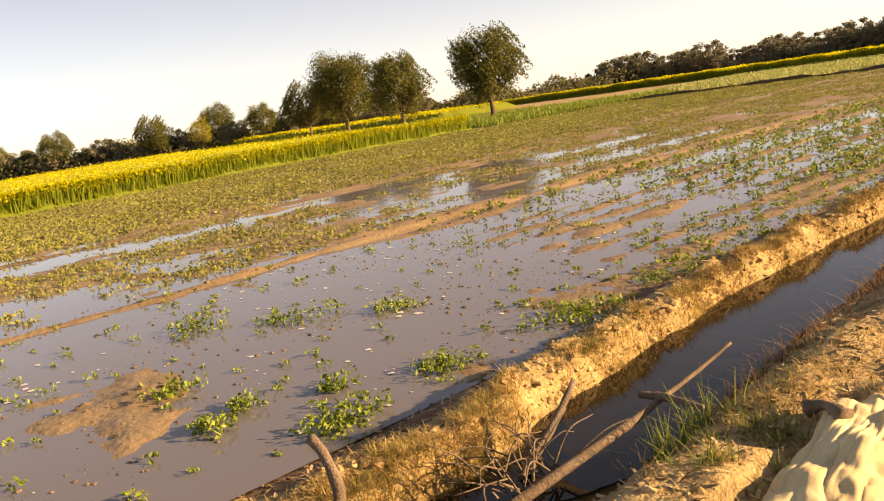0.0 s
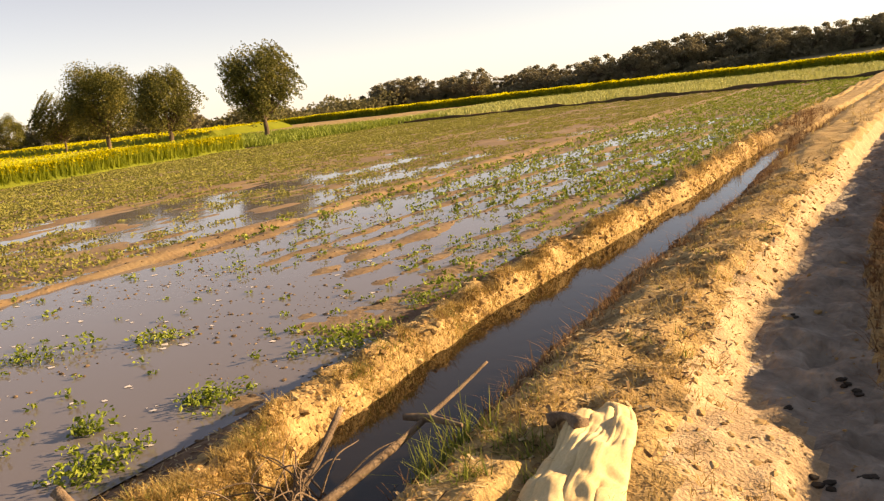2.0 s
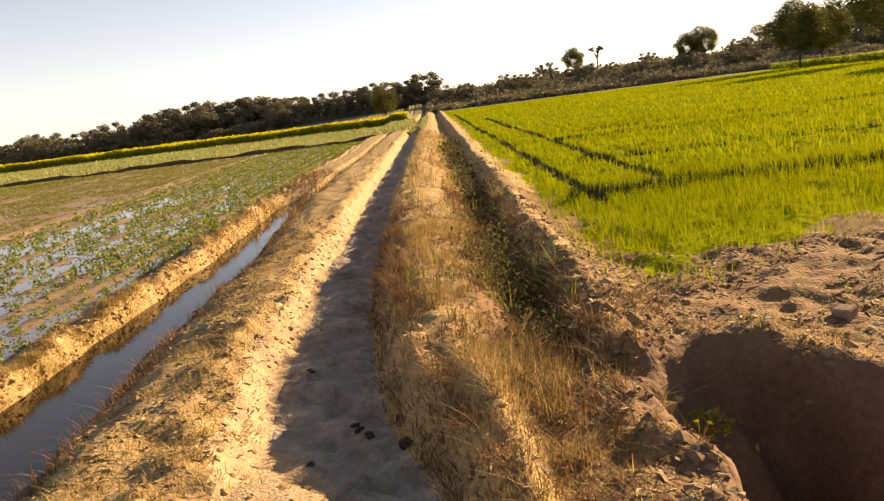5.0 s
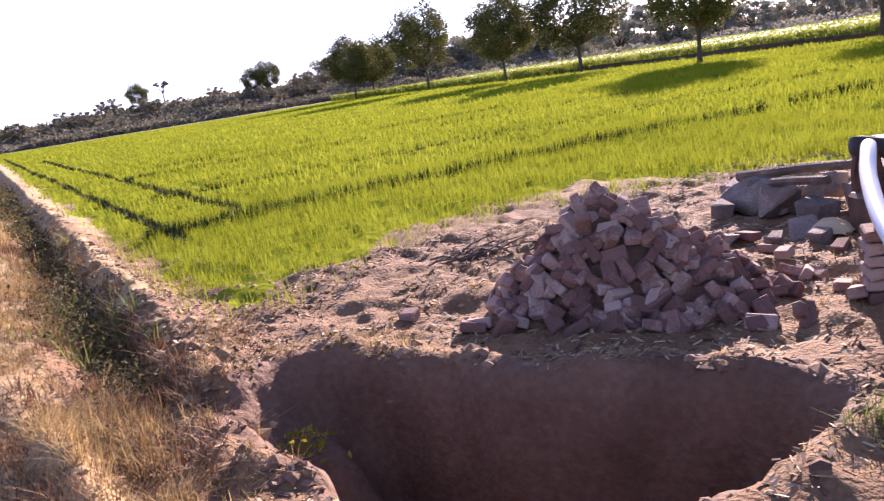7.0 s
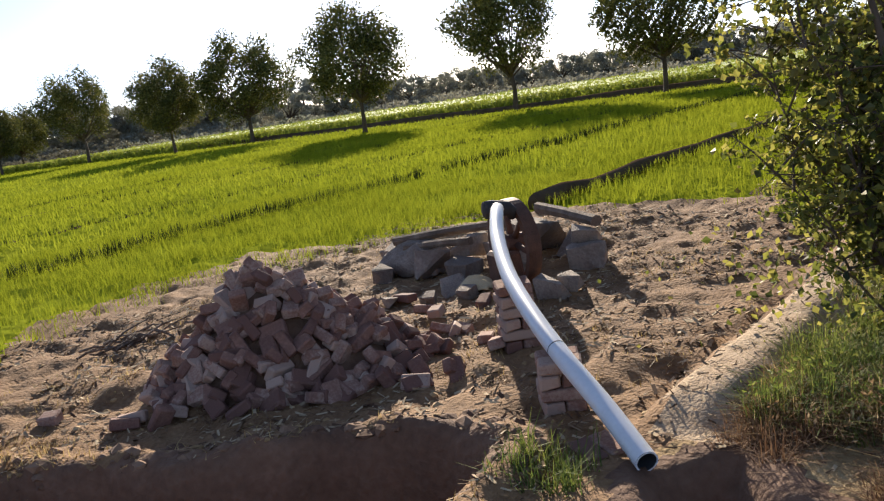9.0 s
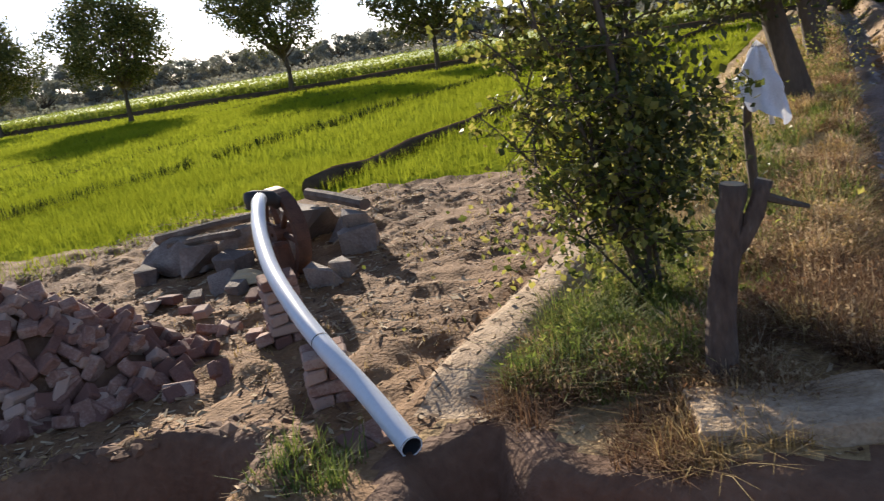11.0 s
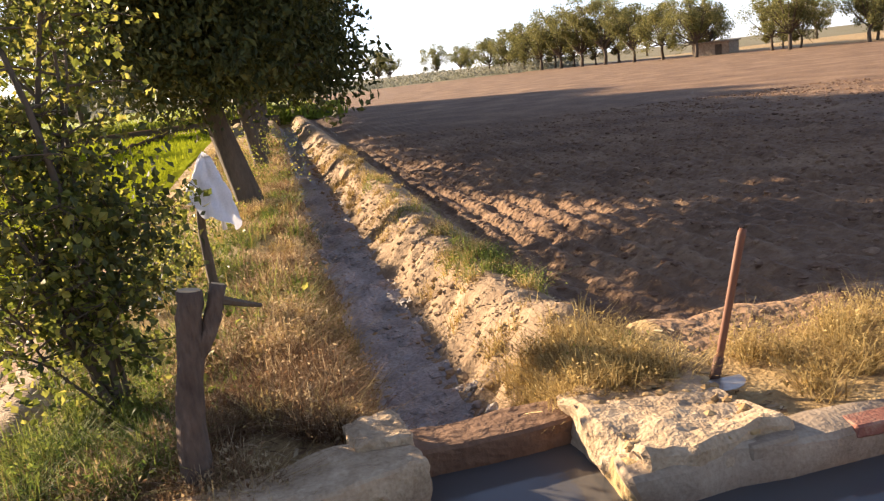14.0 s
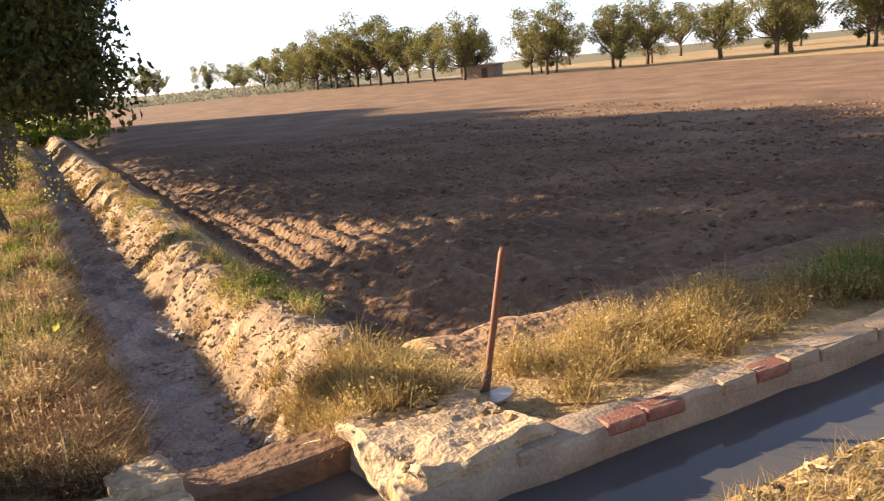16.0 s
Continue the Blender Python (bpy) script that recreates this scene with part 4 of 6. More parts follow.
def rosettes(x, y, r, count, size, spread, tall):
    """Leafy low plants: some leaves round each root."""
    n = len(x)
    s = 0.5 + r.rand(n)
    base = np.stack([x, y, np.maximum(height(x, y), WATER_FLOOD)], 1)
    c = np.repeat(base, count, 0)
    k = np.repeat(s, count)
    a, d = r.rand(n * count) * 2 * np.pi, np.sqrt(r.rand(n * count)) * spread * k
    c[:, 0] += np.cos(a) * d
    c[:, 1] += np.sin(a) * d
    c[:, 2] += (0.15 + 0.85 * r.rand(n * count)) * tall * k
    return leaves(c, size * (0.6 + 0.5 * k), r, -0.2, 0.6)


chunks = []
r = np.random.RandomState(91)
u, v = np.meshgrid(np.arange(-10.2, -4.25, 0.27), np.arange(-1.5, 51, 0.2), indexing="ij")
u, v = (u + r.normal(0, 0.05, u.shape)).ravel(), (v + r.normal(0, 0.1, v.shape)).ravel()
wet = np.exp(-((u + 6.9) / 2.4) ** 2 - ((v - 3.6) / 4.2) ** 2)
p = 0.25 + 0.75 * smooth(5, 13, v) - 0.55 * wet + 0.55 * fbm(u, v, 1.1, 3, 2) + 0.5 * np.exp(-((u + 4.5) / 0.5) ** 2)
strip = smooth(-6.2, -5.2, u) * smooth(5.5, 8.5, v)
pool = height(to_x(u, v), v) < WATER_FLOOD - 0.015
ok = r.rand(len(u)) < np.clip(p, 0.25, 1) * np.where(pool, np.where(v < 8, 0.5, 0.3), 0.75) + 0.5 * strip
u, v = u[ok], v[ok]
near = np.hypot(u, v) < 13
chunks.append(rosettes(to_x(u[near], v[near]), v[near], r, 12, 0.036, 0.065, 0.045))
chunks.append(rosettes(to_x(u[~near], v[~near]), v[~near], r, 9, 0.06, 0.10, 0.075))
tagged(fast_mesh("field_crop", *join(chunks), CROP_LEAF), "small leafy green crop plants in wet rows", "crop", kind="stuff")
u, v = r.uniform(-18.7, -10.9, 17000), r.uniform(-3, 50, 17000)
ok = (fbm(u, v, 2.0, 3, 1) > -0.3) & (height(to_x(u, v), v) > WATER_FLOOD - 0.012)
dull = [rosettes(to_x(u[ok], v[ok]), v[ok], r, 5, 0.055, 0.15, 0.035)]
u, v = r.uniform(-36, -19.3, 56000), r.uniform(-8, 50, 56000)
dull.append(rosettes(to_x(u, v), v, r, 3, 0.08, 0.2, 0.02))
DULL_LEAF = mixed("dull_crop_leaf", (0.17, 0.165, 0.045), (0.23, 0.235, 0.06), 6.0, 0.2, 0.9, 0, third=(0.30, 0.29, 0.085), island=0.2, translucent=0.3)
tagged(fast_mesh("field_crop", *join(dull), DULL_LEAF), "sparse dull olive crop on the drier plots", "crop", kind="stuff")
# big clumps by the canal bank
chunks = []
for cx, cy, n, sp in [(-4.35, 2.55, 34, 0.16), (-5.1, 2.75, 14, 0.1), (-4.75, 3.5, 26, 0.16), (-5.35, 2.2, 14, 0.09), (-5.2, 1.85, 14, 0.08), (-4.5, 5.0, 30, 0.2), (-4.55, 6.4, 34, 0.3), (-6.6, 4.4, 20, 0.15), (-7.4, 3.7, 20, 0.2), (-8.2, 3.0, 18, 0.2), (-6.2, 2.1, 16, .15)]:
    cx2, cy2 = np.full(3, cx) + r.normal(0, sp * 0.6, 3), np.full(3, cy) + r.normal(0, sp * 0.6, 3)
    chunks.append(rosettes(cx2, cy2, r, n * 4, 0.036, sp * 1.25, 0.075))
tagged(fast_mesh("bank_weeds", *join(chunks), CROP_LEAF), "bushy green weeds at the edge of the flooded field", "weeds", kind="stuff")

# ---- clods, grass and litter ----
ICO = None


def lumps(centres, size, r, squash=0.7):
    global ICO
    if ICO is None:
        bm = bmesh.new()
        bmesh.ops.create_icosphere(bm, subdivisions=1, radius=1)
        bm.verts.ensure_lookup_table()
        ICO = np.array([tuple(q.co) for q in bm.verts]), np.array([[q.index for q in f.verts] for f in bm.faces])
        bm.free()
    v0, f0 = ICO
    n, k = len(centres), len(v0)
    s = np.asarray(size)[:, None, None] * (1 + 0.5 * (r.rand(n, k, 1) - 0.5)) * (0.7 + 0.6 * r.rand(n, 1, 3))
    v = v0[None] * s
    v[..., 2] *= squash
    a = r.rand(n) * 6.283
    x, y = v[..., 0].copy(), v[..., 1].copy()
    v[..., 0], v[..., 1] = x * np.cos(a)[:, None] - y * np.sin(a)[:, None], x * np.sin(a)[:, None] + y * np.cos(a)[:, None]
    v = v + np.asarray(centres)[:, None]
    return v.reshape(-1, 3), (f0[None] + (np.arange(n) * k)[:, None, None]).reshape(-1, 3)


def clods(name, label, n, region, keep, size, seed, mat, power=3.0):
    x, y, r = scatter(n, *region, seed)
    ok = keep(x, y, r)
    x, y = x[ok], y[ok]
    s = size[0] + (size[1] - size[0]) * r.rand(len(x)) ** power
    return tagged(fast_mesh(name, *lumps(rooted(x, y) - np.stack([0 * s, 0 * s, 0.25 * s], 1), s, r, 0.6), mat), label, "soil clods", kind="stuff")


CRUMB = mixed("soil_crumb", (0.18, 0.11, 0.045), (0.33, 0.22, 0.095), 0.5, 0.03, 0.95, 0.6, 0.01, third=(0.50, 0.36, 0.18), island=0.35)
MUD_CRUMB = mixed("mud_crumb", (0.09, 0.06, 0.035), (0.20, 0.14, 0.08), 0.5, 0.03, 0.7, 0.6, 0.01, island=0.35)
PLOUGH_CRUMB = mixed("plough_crumb", (0.11, 0.062, 0.036), (0.20, 0.12, 0.068), 0.5, 0.03, 0.95, 0.6, 0.01, third=(0.28, 0.18, 0.105), island=0.35)


def not_wet(x, y):
    u = cross_u(x, y)
    tank = inside_depth(x, y, TANK) > -0.03
    return ~tank & (inside_depth(x, y, PIT) < -0.02) & ~((u > -3.3) & (u < -2.6))


clods("bank_clods", "crumbled lumps of dry soil along the canal bank", 24000, (-4.6, -3.2, 0.8, 26), lambda x, y, r: np.abs(cross_u(x, y) + 3.5) < 0.3 * (0.4 + r.rand(len(x))), (0.007, 0.045), 101, CRUMB, 2.6)
clods("bank_clods", "crumbled lumps of dry soil on banks and track", 18000, (-2.9, 2.2, 2.2, 14), lambda x, y, r: not_wet(x, y) & ((np.abs(cross_u(x, y) + 0.87) > 0.3) | (r.rand(len(x)) < 0.12)), (0.005, 0.036), 103, CRUMB, 4.5)
clods("ditch_clods", "broken lumps of soil on the rough bank of the ditch", 5200, (-1.5, 2.0, 4.5, 24), lambda x, y, r: np.abs(cross_u(x, y) - 1.2) < 0.32 * (0.4 + r.rand(len(x))), (0.012, 0.08), 102, CRUMB, 2.6)
clods("yard_clods", "dry clods and crumbs scattered over the yard", 6500, (0.6, 9.8, 1.9, 8.0), lambda x, y, r: not_wet(x, y) & (r.rand(len(x)) < 0.5 + 0.6 * fbm(x, y, 0.8, 2, 1)), (0.006, 0.045), 105, CRUMB, 5)
clods("pit_clods", "lumps of dug earth round the rim and sides of the pit", 2600, (0.6, 3.9, 1.7, 5.7), lambda x, y, r: np.abs(inside_depth(x, y, PIT) + 0.11) < 0.04 + 0.12 * r.rand(len(x)), (0.01, 0.075), 106, PLOUGH_CRUMB, 3.0)
clods("bank_clods", "crumbled lumps of dry soil on the crest beside the track", 2600, (-2.5, 1.0, 3.0, 16), lambda x, y, r: np.abs(cross_u(x, y) + 0.36) < 0.14, (0.01, 0.06), 108, CRUMB, 2.5)
clods("channel_clods", "crumbled soil on the banks of the dry channel", 3600, (4.3, 16, -2.1, 0.2), lambda x, y, r: not_wet(x, y) & ((np.abs(y + 0.8) > 0.45) | (r.rand(len(x)) < 0.25)), (0.006, 0.05), 107, CRUMB, 5)
clods("bank_lumps", "slumped lumps of earth on the channel's sunny bank", 5000, (4.4, 26, -1.75, -0.95), lambda x, y, r: fbm(x, y, 0.4, 2, 2) > -0.1, (0.01, 0.055), 114, BANK_EARTH, 3.5)
clods("bed_lumps", "trampled lumps of grey silt on the channel bed", 2600, (4.5, 14, -1.1, -0.42), lambda x, y, r: fbm(x, y, 0.5, 2, 0) > -0.2, (0.01, 0.06), 115, BED_SILT, 3.0)
clods("mud_clods", "small wet lumps of mud in the shallow water", 5200, (-11, -4.2, -1, 14), lambda x, y, r: (to_u(x, y) < -4.1) & (r.rand(len(x)) < 0.35 + 0.7 * fbm(x, y, 1.2, 2, 3)), (0.015, 0.055), 109, MUD_CRUMB, 2.5)
clods("plough_clods", "broken clods over the ploughed field", 26000, (4.8, 26, -20, -2.3), lambda x, y, r: r.rand(len(x)) < 0.25 + 2.2 / (1 + 0.12 * np.hypot(x, y)), (0.012, 0.065), 111, PLOUGH_CRUMB, 2.5)


def grass(name, label, spots, seed, mat, category="grass"):
    """Tufts: (count, x0, x1, y0, y1, height, width, lean, keep)."""
    chunks = []
    r = np.random.RandomState(seed)
    for n, x0, x1, y0, y1, h, w, lean, per, keep in spots:
        x, y = r.uniform(x0, x1, n), r.uniform(y0, y1, n)
        ok = keep(x, y)
        x, y = x[ok], y[ok]
        x, y = np.repeat(x, per) + r.normal(0, 0.03, len(x) * per), np.repeat(y, per) + r.normal(0, 0.03, len(y) * per)
        chunks.append(blades(rooted(x, y, -0.01), h * (0.6 + 0.8 * r.rand(len(x))), r, w, lean, 0.8, 2))
    return tagged(fast_mesh(name, *join(chunks), mat), label, category, kind="stuff")


def on_u(lo, hi, k=1, cut=0.0, size=0.6):
    def keep(x, y):
        u = cross_u(x, y)
        return (u > lo) & (u < hi) & (fbm(x, y, size, 2, k) > cut)
    return keep


def dry_land(cut=0.0, k=2, size=0.5):
    return lambda x, y: not_wet(x, y) & (fbm(x, y, size, 2, k) > cut)


grass("dry_grass", "short straw-coloured dry grass on the banks and in the ditch",
      [(15000, -4, 1.5, 3.0, 12, 0.11, 0.006, 1.1, 7, on_u(-0.15, 0.75, 1, -0.1)), (700, -4, 1.5, 3.0, 12, 0.2, 0.006, 0.8, 9, on_u(-0.1, 0.6, 2, 0.1)), (3500, -6, 1.5, 12, 45, 0.2, 0.015, 0.9, 6, on_u(-0.3, 0.9, 1, -0.25)),
       (9000, -4, 0, 2.4, 12, 0.06, 0.006, 1.1, 6, on_u(-2.05, -1.4, 2, 0.18, 0.45)), (900, -5, 0, 12, 40, 0.16, 0.012, 0.9, 6, on_u(-2.4, -1.5, 2, 0.0)),
       (30000, -4.3, -2.8, 0.9, 9, 0.05, 0.006, 1.2, 6, on_u(-3.48, -3.24, 2, -0.25, 0.35)), (9000, -4.9, -3.2, 9, 18, 0.06, 0.008, 1.2, 6, on_u(-3.48, -3.24, 2, -0.2, 0.35)), (5200, -4, 0, 2.6, 12, 0.05, 0.006, 1.2, 6, on_u(-2.3, -1.2, 1, 0.05, 0.4)), (900, -5, -2, 12, 40, 0.18, 0.012, 0.9, 6, on_u(-4.1, -3.4, 2, -0.1)),
       (1500, 0.0, 2.4, 2.5, 7.0, 0.06, 0.006, 1.1, 6, dry_land(0.1)), (2600, 1.6, 9.6, 2.0, 7.6, 0.045, 0.007, 1.3, 5, dry_land(0.08)),
       (500, 4.35, 7.5, -0.25, 1.5, 0.1, 0.006, 1.3, 9, dry_land(0.0)), (600, 3.4, 4.7, 0.1, 1.45, 0.1, 0.006, 1.4, 9, dry_land(0.0)), (1500, -2, 3, 4, 16, 0.1, 0.007, 1.1, 7, on_u(0.3, 1.3, 1, 0.05)), (1500, 7.5, 30, -0.3, 1.6, 0.16, 0.012, 0.9, 6, dry_land(-0.15)),
       (460, 4.2, 5.0, -1.8, -1.15, 0.13, 0.005, 1.0, 10, dry_land(-0.3)), (500, 5, 25, -1.85, -1.5, 0.1, 0.008, 0.9, 6, dry_land(0.15)),
       (1100, 2.0, 2.72, -6, -1.2, 0.06, 0.005, 1.2, 8, dry_land(-0.4))], 121, DRY_GRASS)
grass("green_grass", "patches of fresh green grass and weeds among the dry growth",
      [(16, -2.45, -2.1, 2.75, 3.5, 0.16, 0.009, 0.9, 14, dry_land(-0.6)), (20, -2.0, -1.6, 2.6, 3.2, 0.08, 0.008, 1.0, 12, dry_land(-0.6)), (900, -3, 0, 2.5, 9, 0.055, 0.007, 1.1, 7, on_u(-2.2, -1.3, 3, 0.1, 0.4)), (7000, -4.3, -2.8, 0.9, 9, 0.05, 0.006, 1.1, 6, on_u(-3.42, -3.24, 0, 0.05, 0.4)), (34, 3.0, 3.4, 1.85, 2.2, 0.10, 0.008, 0.9, 12, dry_land(-1)),
       (500, 4.7, 7.0, 0.3, 1.5, 0.12, 0.007, 0.9, 9, dry_land(0.0, 3)), (300, 3.9, 4.8, 0.6, 1.5, 0.12, 0.007, 1.0, 9, dry_land(-0.1, 3)), (380, 4.6, 14, -1.85, -1.4, 0.1, 0.007, 0.8, 8, dry_land(0.2, 3)), (500, 6, 20, -0.3, 1.5, 0.2, 0.01, 0.8, 7, dry_land(0.1, 3)),
       (90, 3.6, 4.3, -6.8, -4.9, 0.2, 0.01, 0.7, 14, dry_land(-1)), (260, -0.6, 0.6, 4, 14, 0.1, 0.008, 0.8, 7, on_u(-0.4, 0.6, 0, 0.2)), (260, 0, 2, 6, 14, 0.22, 0.012, 0.8, 12, on_u(0.5, 1.2, 0, 0.05))], 123, GREEN_GRASS)
def tussocks(name, label, spots, seed, mat, per, category="grass"):
    """Bushy clumps of grass: blades fanned out from each root."""
    r = np.random.RandomState(seed)
    chunks = []
    for n, x0, x1, y0, y1, tall, wide, keep in spots:
        x, y = r.uniform(x0, x1, n), r.uniform(y0, y1, n)
        ok = keep(x, y)
        x, y = x[ok], y[ok]
        size = np.repeat(0.55 + 0.8 * r.rand(len(x)), per)
        x, y = np.repeat(x, per), np.repeat(y, per)
        a, d = r.rand(len(x)) * 6.283, np.sqrt(r.rand(len(x))) * 0.07 * size
        base = rooted(x + np.cos(a) * d, y + np.sin(a) * d, -0.01)
        chunks.append(blades(base, tall * size, r, wide, 1.25, 0.6, 2))
        # broken leaves and seed heads caught among the stalks
        k = r.rand(len(x)) < 0.8
        bits = base[k] + r.normal(0, 1, (k.sum(), 3)) * np.array([0.06, 0.06, 0.0]) + np.array([0, 0, 1.0]) * (tall * size[k] * (0.25 + 0.75 * r.rand(k.sum())))[:, None]
        chunks.append(leaves(bits, np.full(len(bits), 0.022 + wide), r, 0.2, 0.4))
    return tagged(fast_mesh(name, *join(chunks), mat), label, category, kind="stuff")


RED_GRASS = mixed("withered_grass", (0.19, 0.105, 0.05), (0.35, 0.24, 0.125), 0.5, 0.06, 0.9, 0, third=(0.53, 0.41, 0.235), island=0.6, translucent=0.5)
tussocks("dry_tussocks", "bushy withered brown grass along the channel's shady bank", [(170, 4.35, 6.5, -0.42, 0.75, 0.15, 0.006, dry_land(-0.05)), (60, 3.75, 4.5, 0.2, 1.3, 0.11, 0.006, dry_land(-0.3)), (150, 6.5, 12, -0.42, 0.4, 0.15, 0.009, dry_land(0.0)), (90, 12, 28, -0.4, 0.3, 0.18, 0.014, dry_land(-0.1))], 211, RED_GRASS, 70)
tussocks("straw_tussocks", "bushy straw-coloured grass on the canal and channel banks", [(46, 4.2, 5.05, -1.85, -1.2, 0.17, 0.005, dry_land(-0.4)), (150, 3.8, 4.6, -6.6, -2.3, 0.17, 0.005, dry_land(-0.25)), (90, 4.4, 7.5, -0.45, 0.2, 0.16, 0.006, dry_land(0.0, 3)), (90, 5.0, 14, -1.85, -1.2, 0.1, 0.007, dry_land(0.0, 3)), (60, 14.0, 26, -1.9, -1.2, 0.14, 0.011, dry_land(-0.1, 3)), (120, 8, 26, -0.4, 0.5, 0.18, 0.012, dry_land(-0.1, 3))], 213, DRY_GRASS, 60)
tussocks("green_tussocks", "rank yellow-green grass by the young tree and the canal", [(60, 4.0, 5.6, 0.7, 1.45, 0.15, 0.007, dry_land(-0.3)), (90, 4.4, 9.0, -0.45, 0.6, 0.12, 0.007, dry_land(0.0, 1)), (60, 9.0, 22.0, -0.45, 0.5, 0.16, 0.011, dry_land(0.0, 1)), (46, 4.6, 8.0, -1.85, -1.4, 0.12, 0.006, dry_land(-0.1, 3)), (24, 3.6, 4.3, -7.0, -4.6, 0.24, 0.009, dry_land(-1)), (40, 6, 14, -0.2, 0.8, 0.2, 0.01, dry_land(0.0, 3))], 215, GREEN_GRASS, 55)
DEAD_WEED = mixed("dead_weed", (0.08, 0.042, 0.02), (0.19, 0.105, 0.05), 0.4, 0.05, 0.9, 0, third=(0.31, 0.19, 0.09), island=0.4, translucent=0.3)
grass("dead_weeds", "brown withered weeds hanging over the canal edge",
      [(5200, -1.6, 0.6, 3.0, 13, 0.12, 0.007, 1.2, 7, on_u(-0.56, -0.2, 1, -0.3)), (2600, -1.6, 1.0, 3.0, 13, 0.09, 0.007, 1.2, 7, on_u(-0.35, 0.7, 3, 0.0)), (5200, -5, -2, 2.6, 17, 0.1, 0.007, 1.1, 7, on_u(-2.52, -2.3, 1, -0.15)), (900, -5.5, -2, 15, 24, 0.16, 0.01, 1.0, 7, on_u(-3.4, -2.2, 1, -0.3)), (300, 0.2, 1.2, 6.5, 20, 0.2, 0.01, 0.9, 9, on_u(0.35, 0.85, 1, -0.1)), (900, 3.3, 4.3, 0.5, 1.5, 0.08, 0.006, 1.4, 9, dry_land(-0.4)), (1300, 4.3, 5.5, -0.15, 0.5, 0.12, 0.006, 1.3, 8, dry_land(-0.25)), (4200, -2, 3, 4, 16, 0.16, 0.008, 1.0, 8, on_u(0.45, 1.2, 2, -0.3)), (900, 0.0, 1.7, 2.0, 6.5, 0.06, 0.007, 1.2, 6, dry_land(0.0)), (2400, -5, -2, 1.0, 17, 0.08, 0.007, 1.1, 6, on_u(-3.42, -3.22, 3, 0.0))], 125, DEAD_WEED, "weeds")

# dark droppings on the floor of the track
DUNG = mixed("dung", (0.02, 0.016, 0.012), (0.05, 0.038, 0.026), 0.05, 0.01, 0.8, 0.6, 0.006)
r = np.random.RandomState(88)
for dx, dy, s in [(-0.93, 5.22, 0.034), (-0.69, 5.03, 0.036), (-0.58, 4.85, 0.034), (-0.36, 4.65, 0.045), (-1.2, 6.1, 0.025), (-0.88, 4.43, 0.02), (-0.59, 3.7, 0.035), (-0.39, 3.78, 0.03)]:
    spots = np.stack([dx + r.normal(0, s * 0.7, 5), dy + r.normal(0, s * 0.6, 5), np.zeros(5)], 1)
    spots[:, 2] = height(spots[:, 0], spots[:, 1]) + s * 0.15
    tagged(fast_mesh("dung_lump", *lumps(spots, s * (0.5 + 0.5 * r.rand(5)), r, 0.5), DUNG), "dry black lump of dung on the silt of the track", "dung", "dung on the track")

# dark leafy weeds down in the ditch
r = np.random.RandomState(57)
pts = []
for k in range(46):
    v = 6.0 + 26 * (k / 45) ** 1.5 + r.uniform(-0.3, 0.3)
    s = r.uniform(0.1, 0.2) * (1 + 0.02 * v)
    cx, cy = to_x(r.uniform(0.6, 1.0), v), v
    pts.append(r.normal(0, 1, (260, 3)) * np.array([s, s * 1.2, s * 0.6]) + np.array([cx, cy, float(height(cx, cy)) + s * 0.5]))
pts = np.concatenate(pts)
pts = pts[pts[:, 2] > height(pts[:, 0], pts[:, 1])]
tagged(fast_mesh("ditch_weeds", *leaves(pts, 0.03 + 0.002 * pts[:, 1], r, 0.1, 0.5), mixed("ditch_weed_leaf", (0.035, 0.04, 0.012), (0.10, 0.095, 0.03), 0.6, 0.1, 0.8, 0, third=(0.20, 0.15, 0.06), island=0.5, translucent=0.25)), "dark straggling weeds in the bottom of the ditch", "weeds", kind="stuff")

LITTER = mixed("straw_litter", (0.10, 0.055, 0.028), (0.26, 0.17, 0.085), 0.5, 0.05, 0.9, 0, third=(0.46, 0.36, 0.21), island=0.7)


def litter(n, region, keep, seed, size):
    x, y, r = scatter(n, *region, seed)
    ok = keep(x, y)
    x, y = x[ok], y[ok]
    p = rooted(x, y, 0.006)
    a = r.rand(len(x)) * 6.283
    L = size * (0.4 + 1.2 * r.rand(len(x)))
    d = np.stack([np.cos(a) * L, np.sin(a) * L, r.normal(0, 0.25, len(x)) * L], 1)
    w = np.stack([-np.sin(a), np.cos(a), np.full(len(x), 0.3)], 1) * (L * (0.08 + 0.3 * r.rand(len(x))))[:, None]
    v = np.stack([p - d - w, p + d - w * 0.6, p + d + w, p - d + w * 0.7], 1)
    return v.reshape(-1, 3), np.arange(len(x) * 4).reshape(-1, 4)


tagged(fast_mesh("litter", *join([litter(22000, (0.3, 9.6, 2.0, 8.2), lambda x, y: not_wet(x, y) & (fbm(x, y, 0.9, 3, 2) > -0.15), 131, 0.028), litter(20000, (-4.2, 1.6, 1.3, 12), lambda x, y: not_wet(x, y) & (fbm(x, y, 0.7, 3, 1) > -0.1) & ((np.abs(cross_u(x, y) + 0.87) > 0.28) | (y < 3.4)), 133, 0.024),
                                 litter(6000, (3.6, 8, -2.2, 1.9), lambda x, y: not_wet(x, y) & (np.abs(y + 0.8) > 0.5), 135, 0.02), litter(4000, (1.9, 2.75, -6, 1), lambda x, y: not_wet(x, y), 137, 0.03)]), LITTER),
       "straw, dead leaves and crumbs littering the bare soil", "litter", kind="stuff")

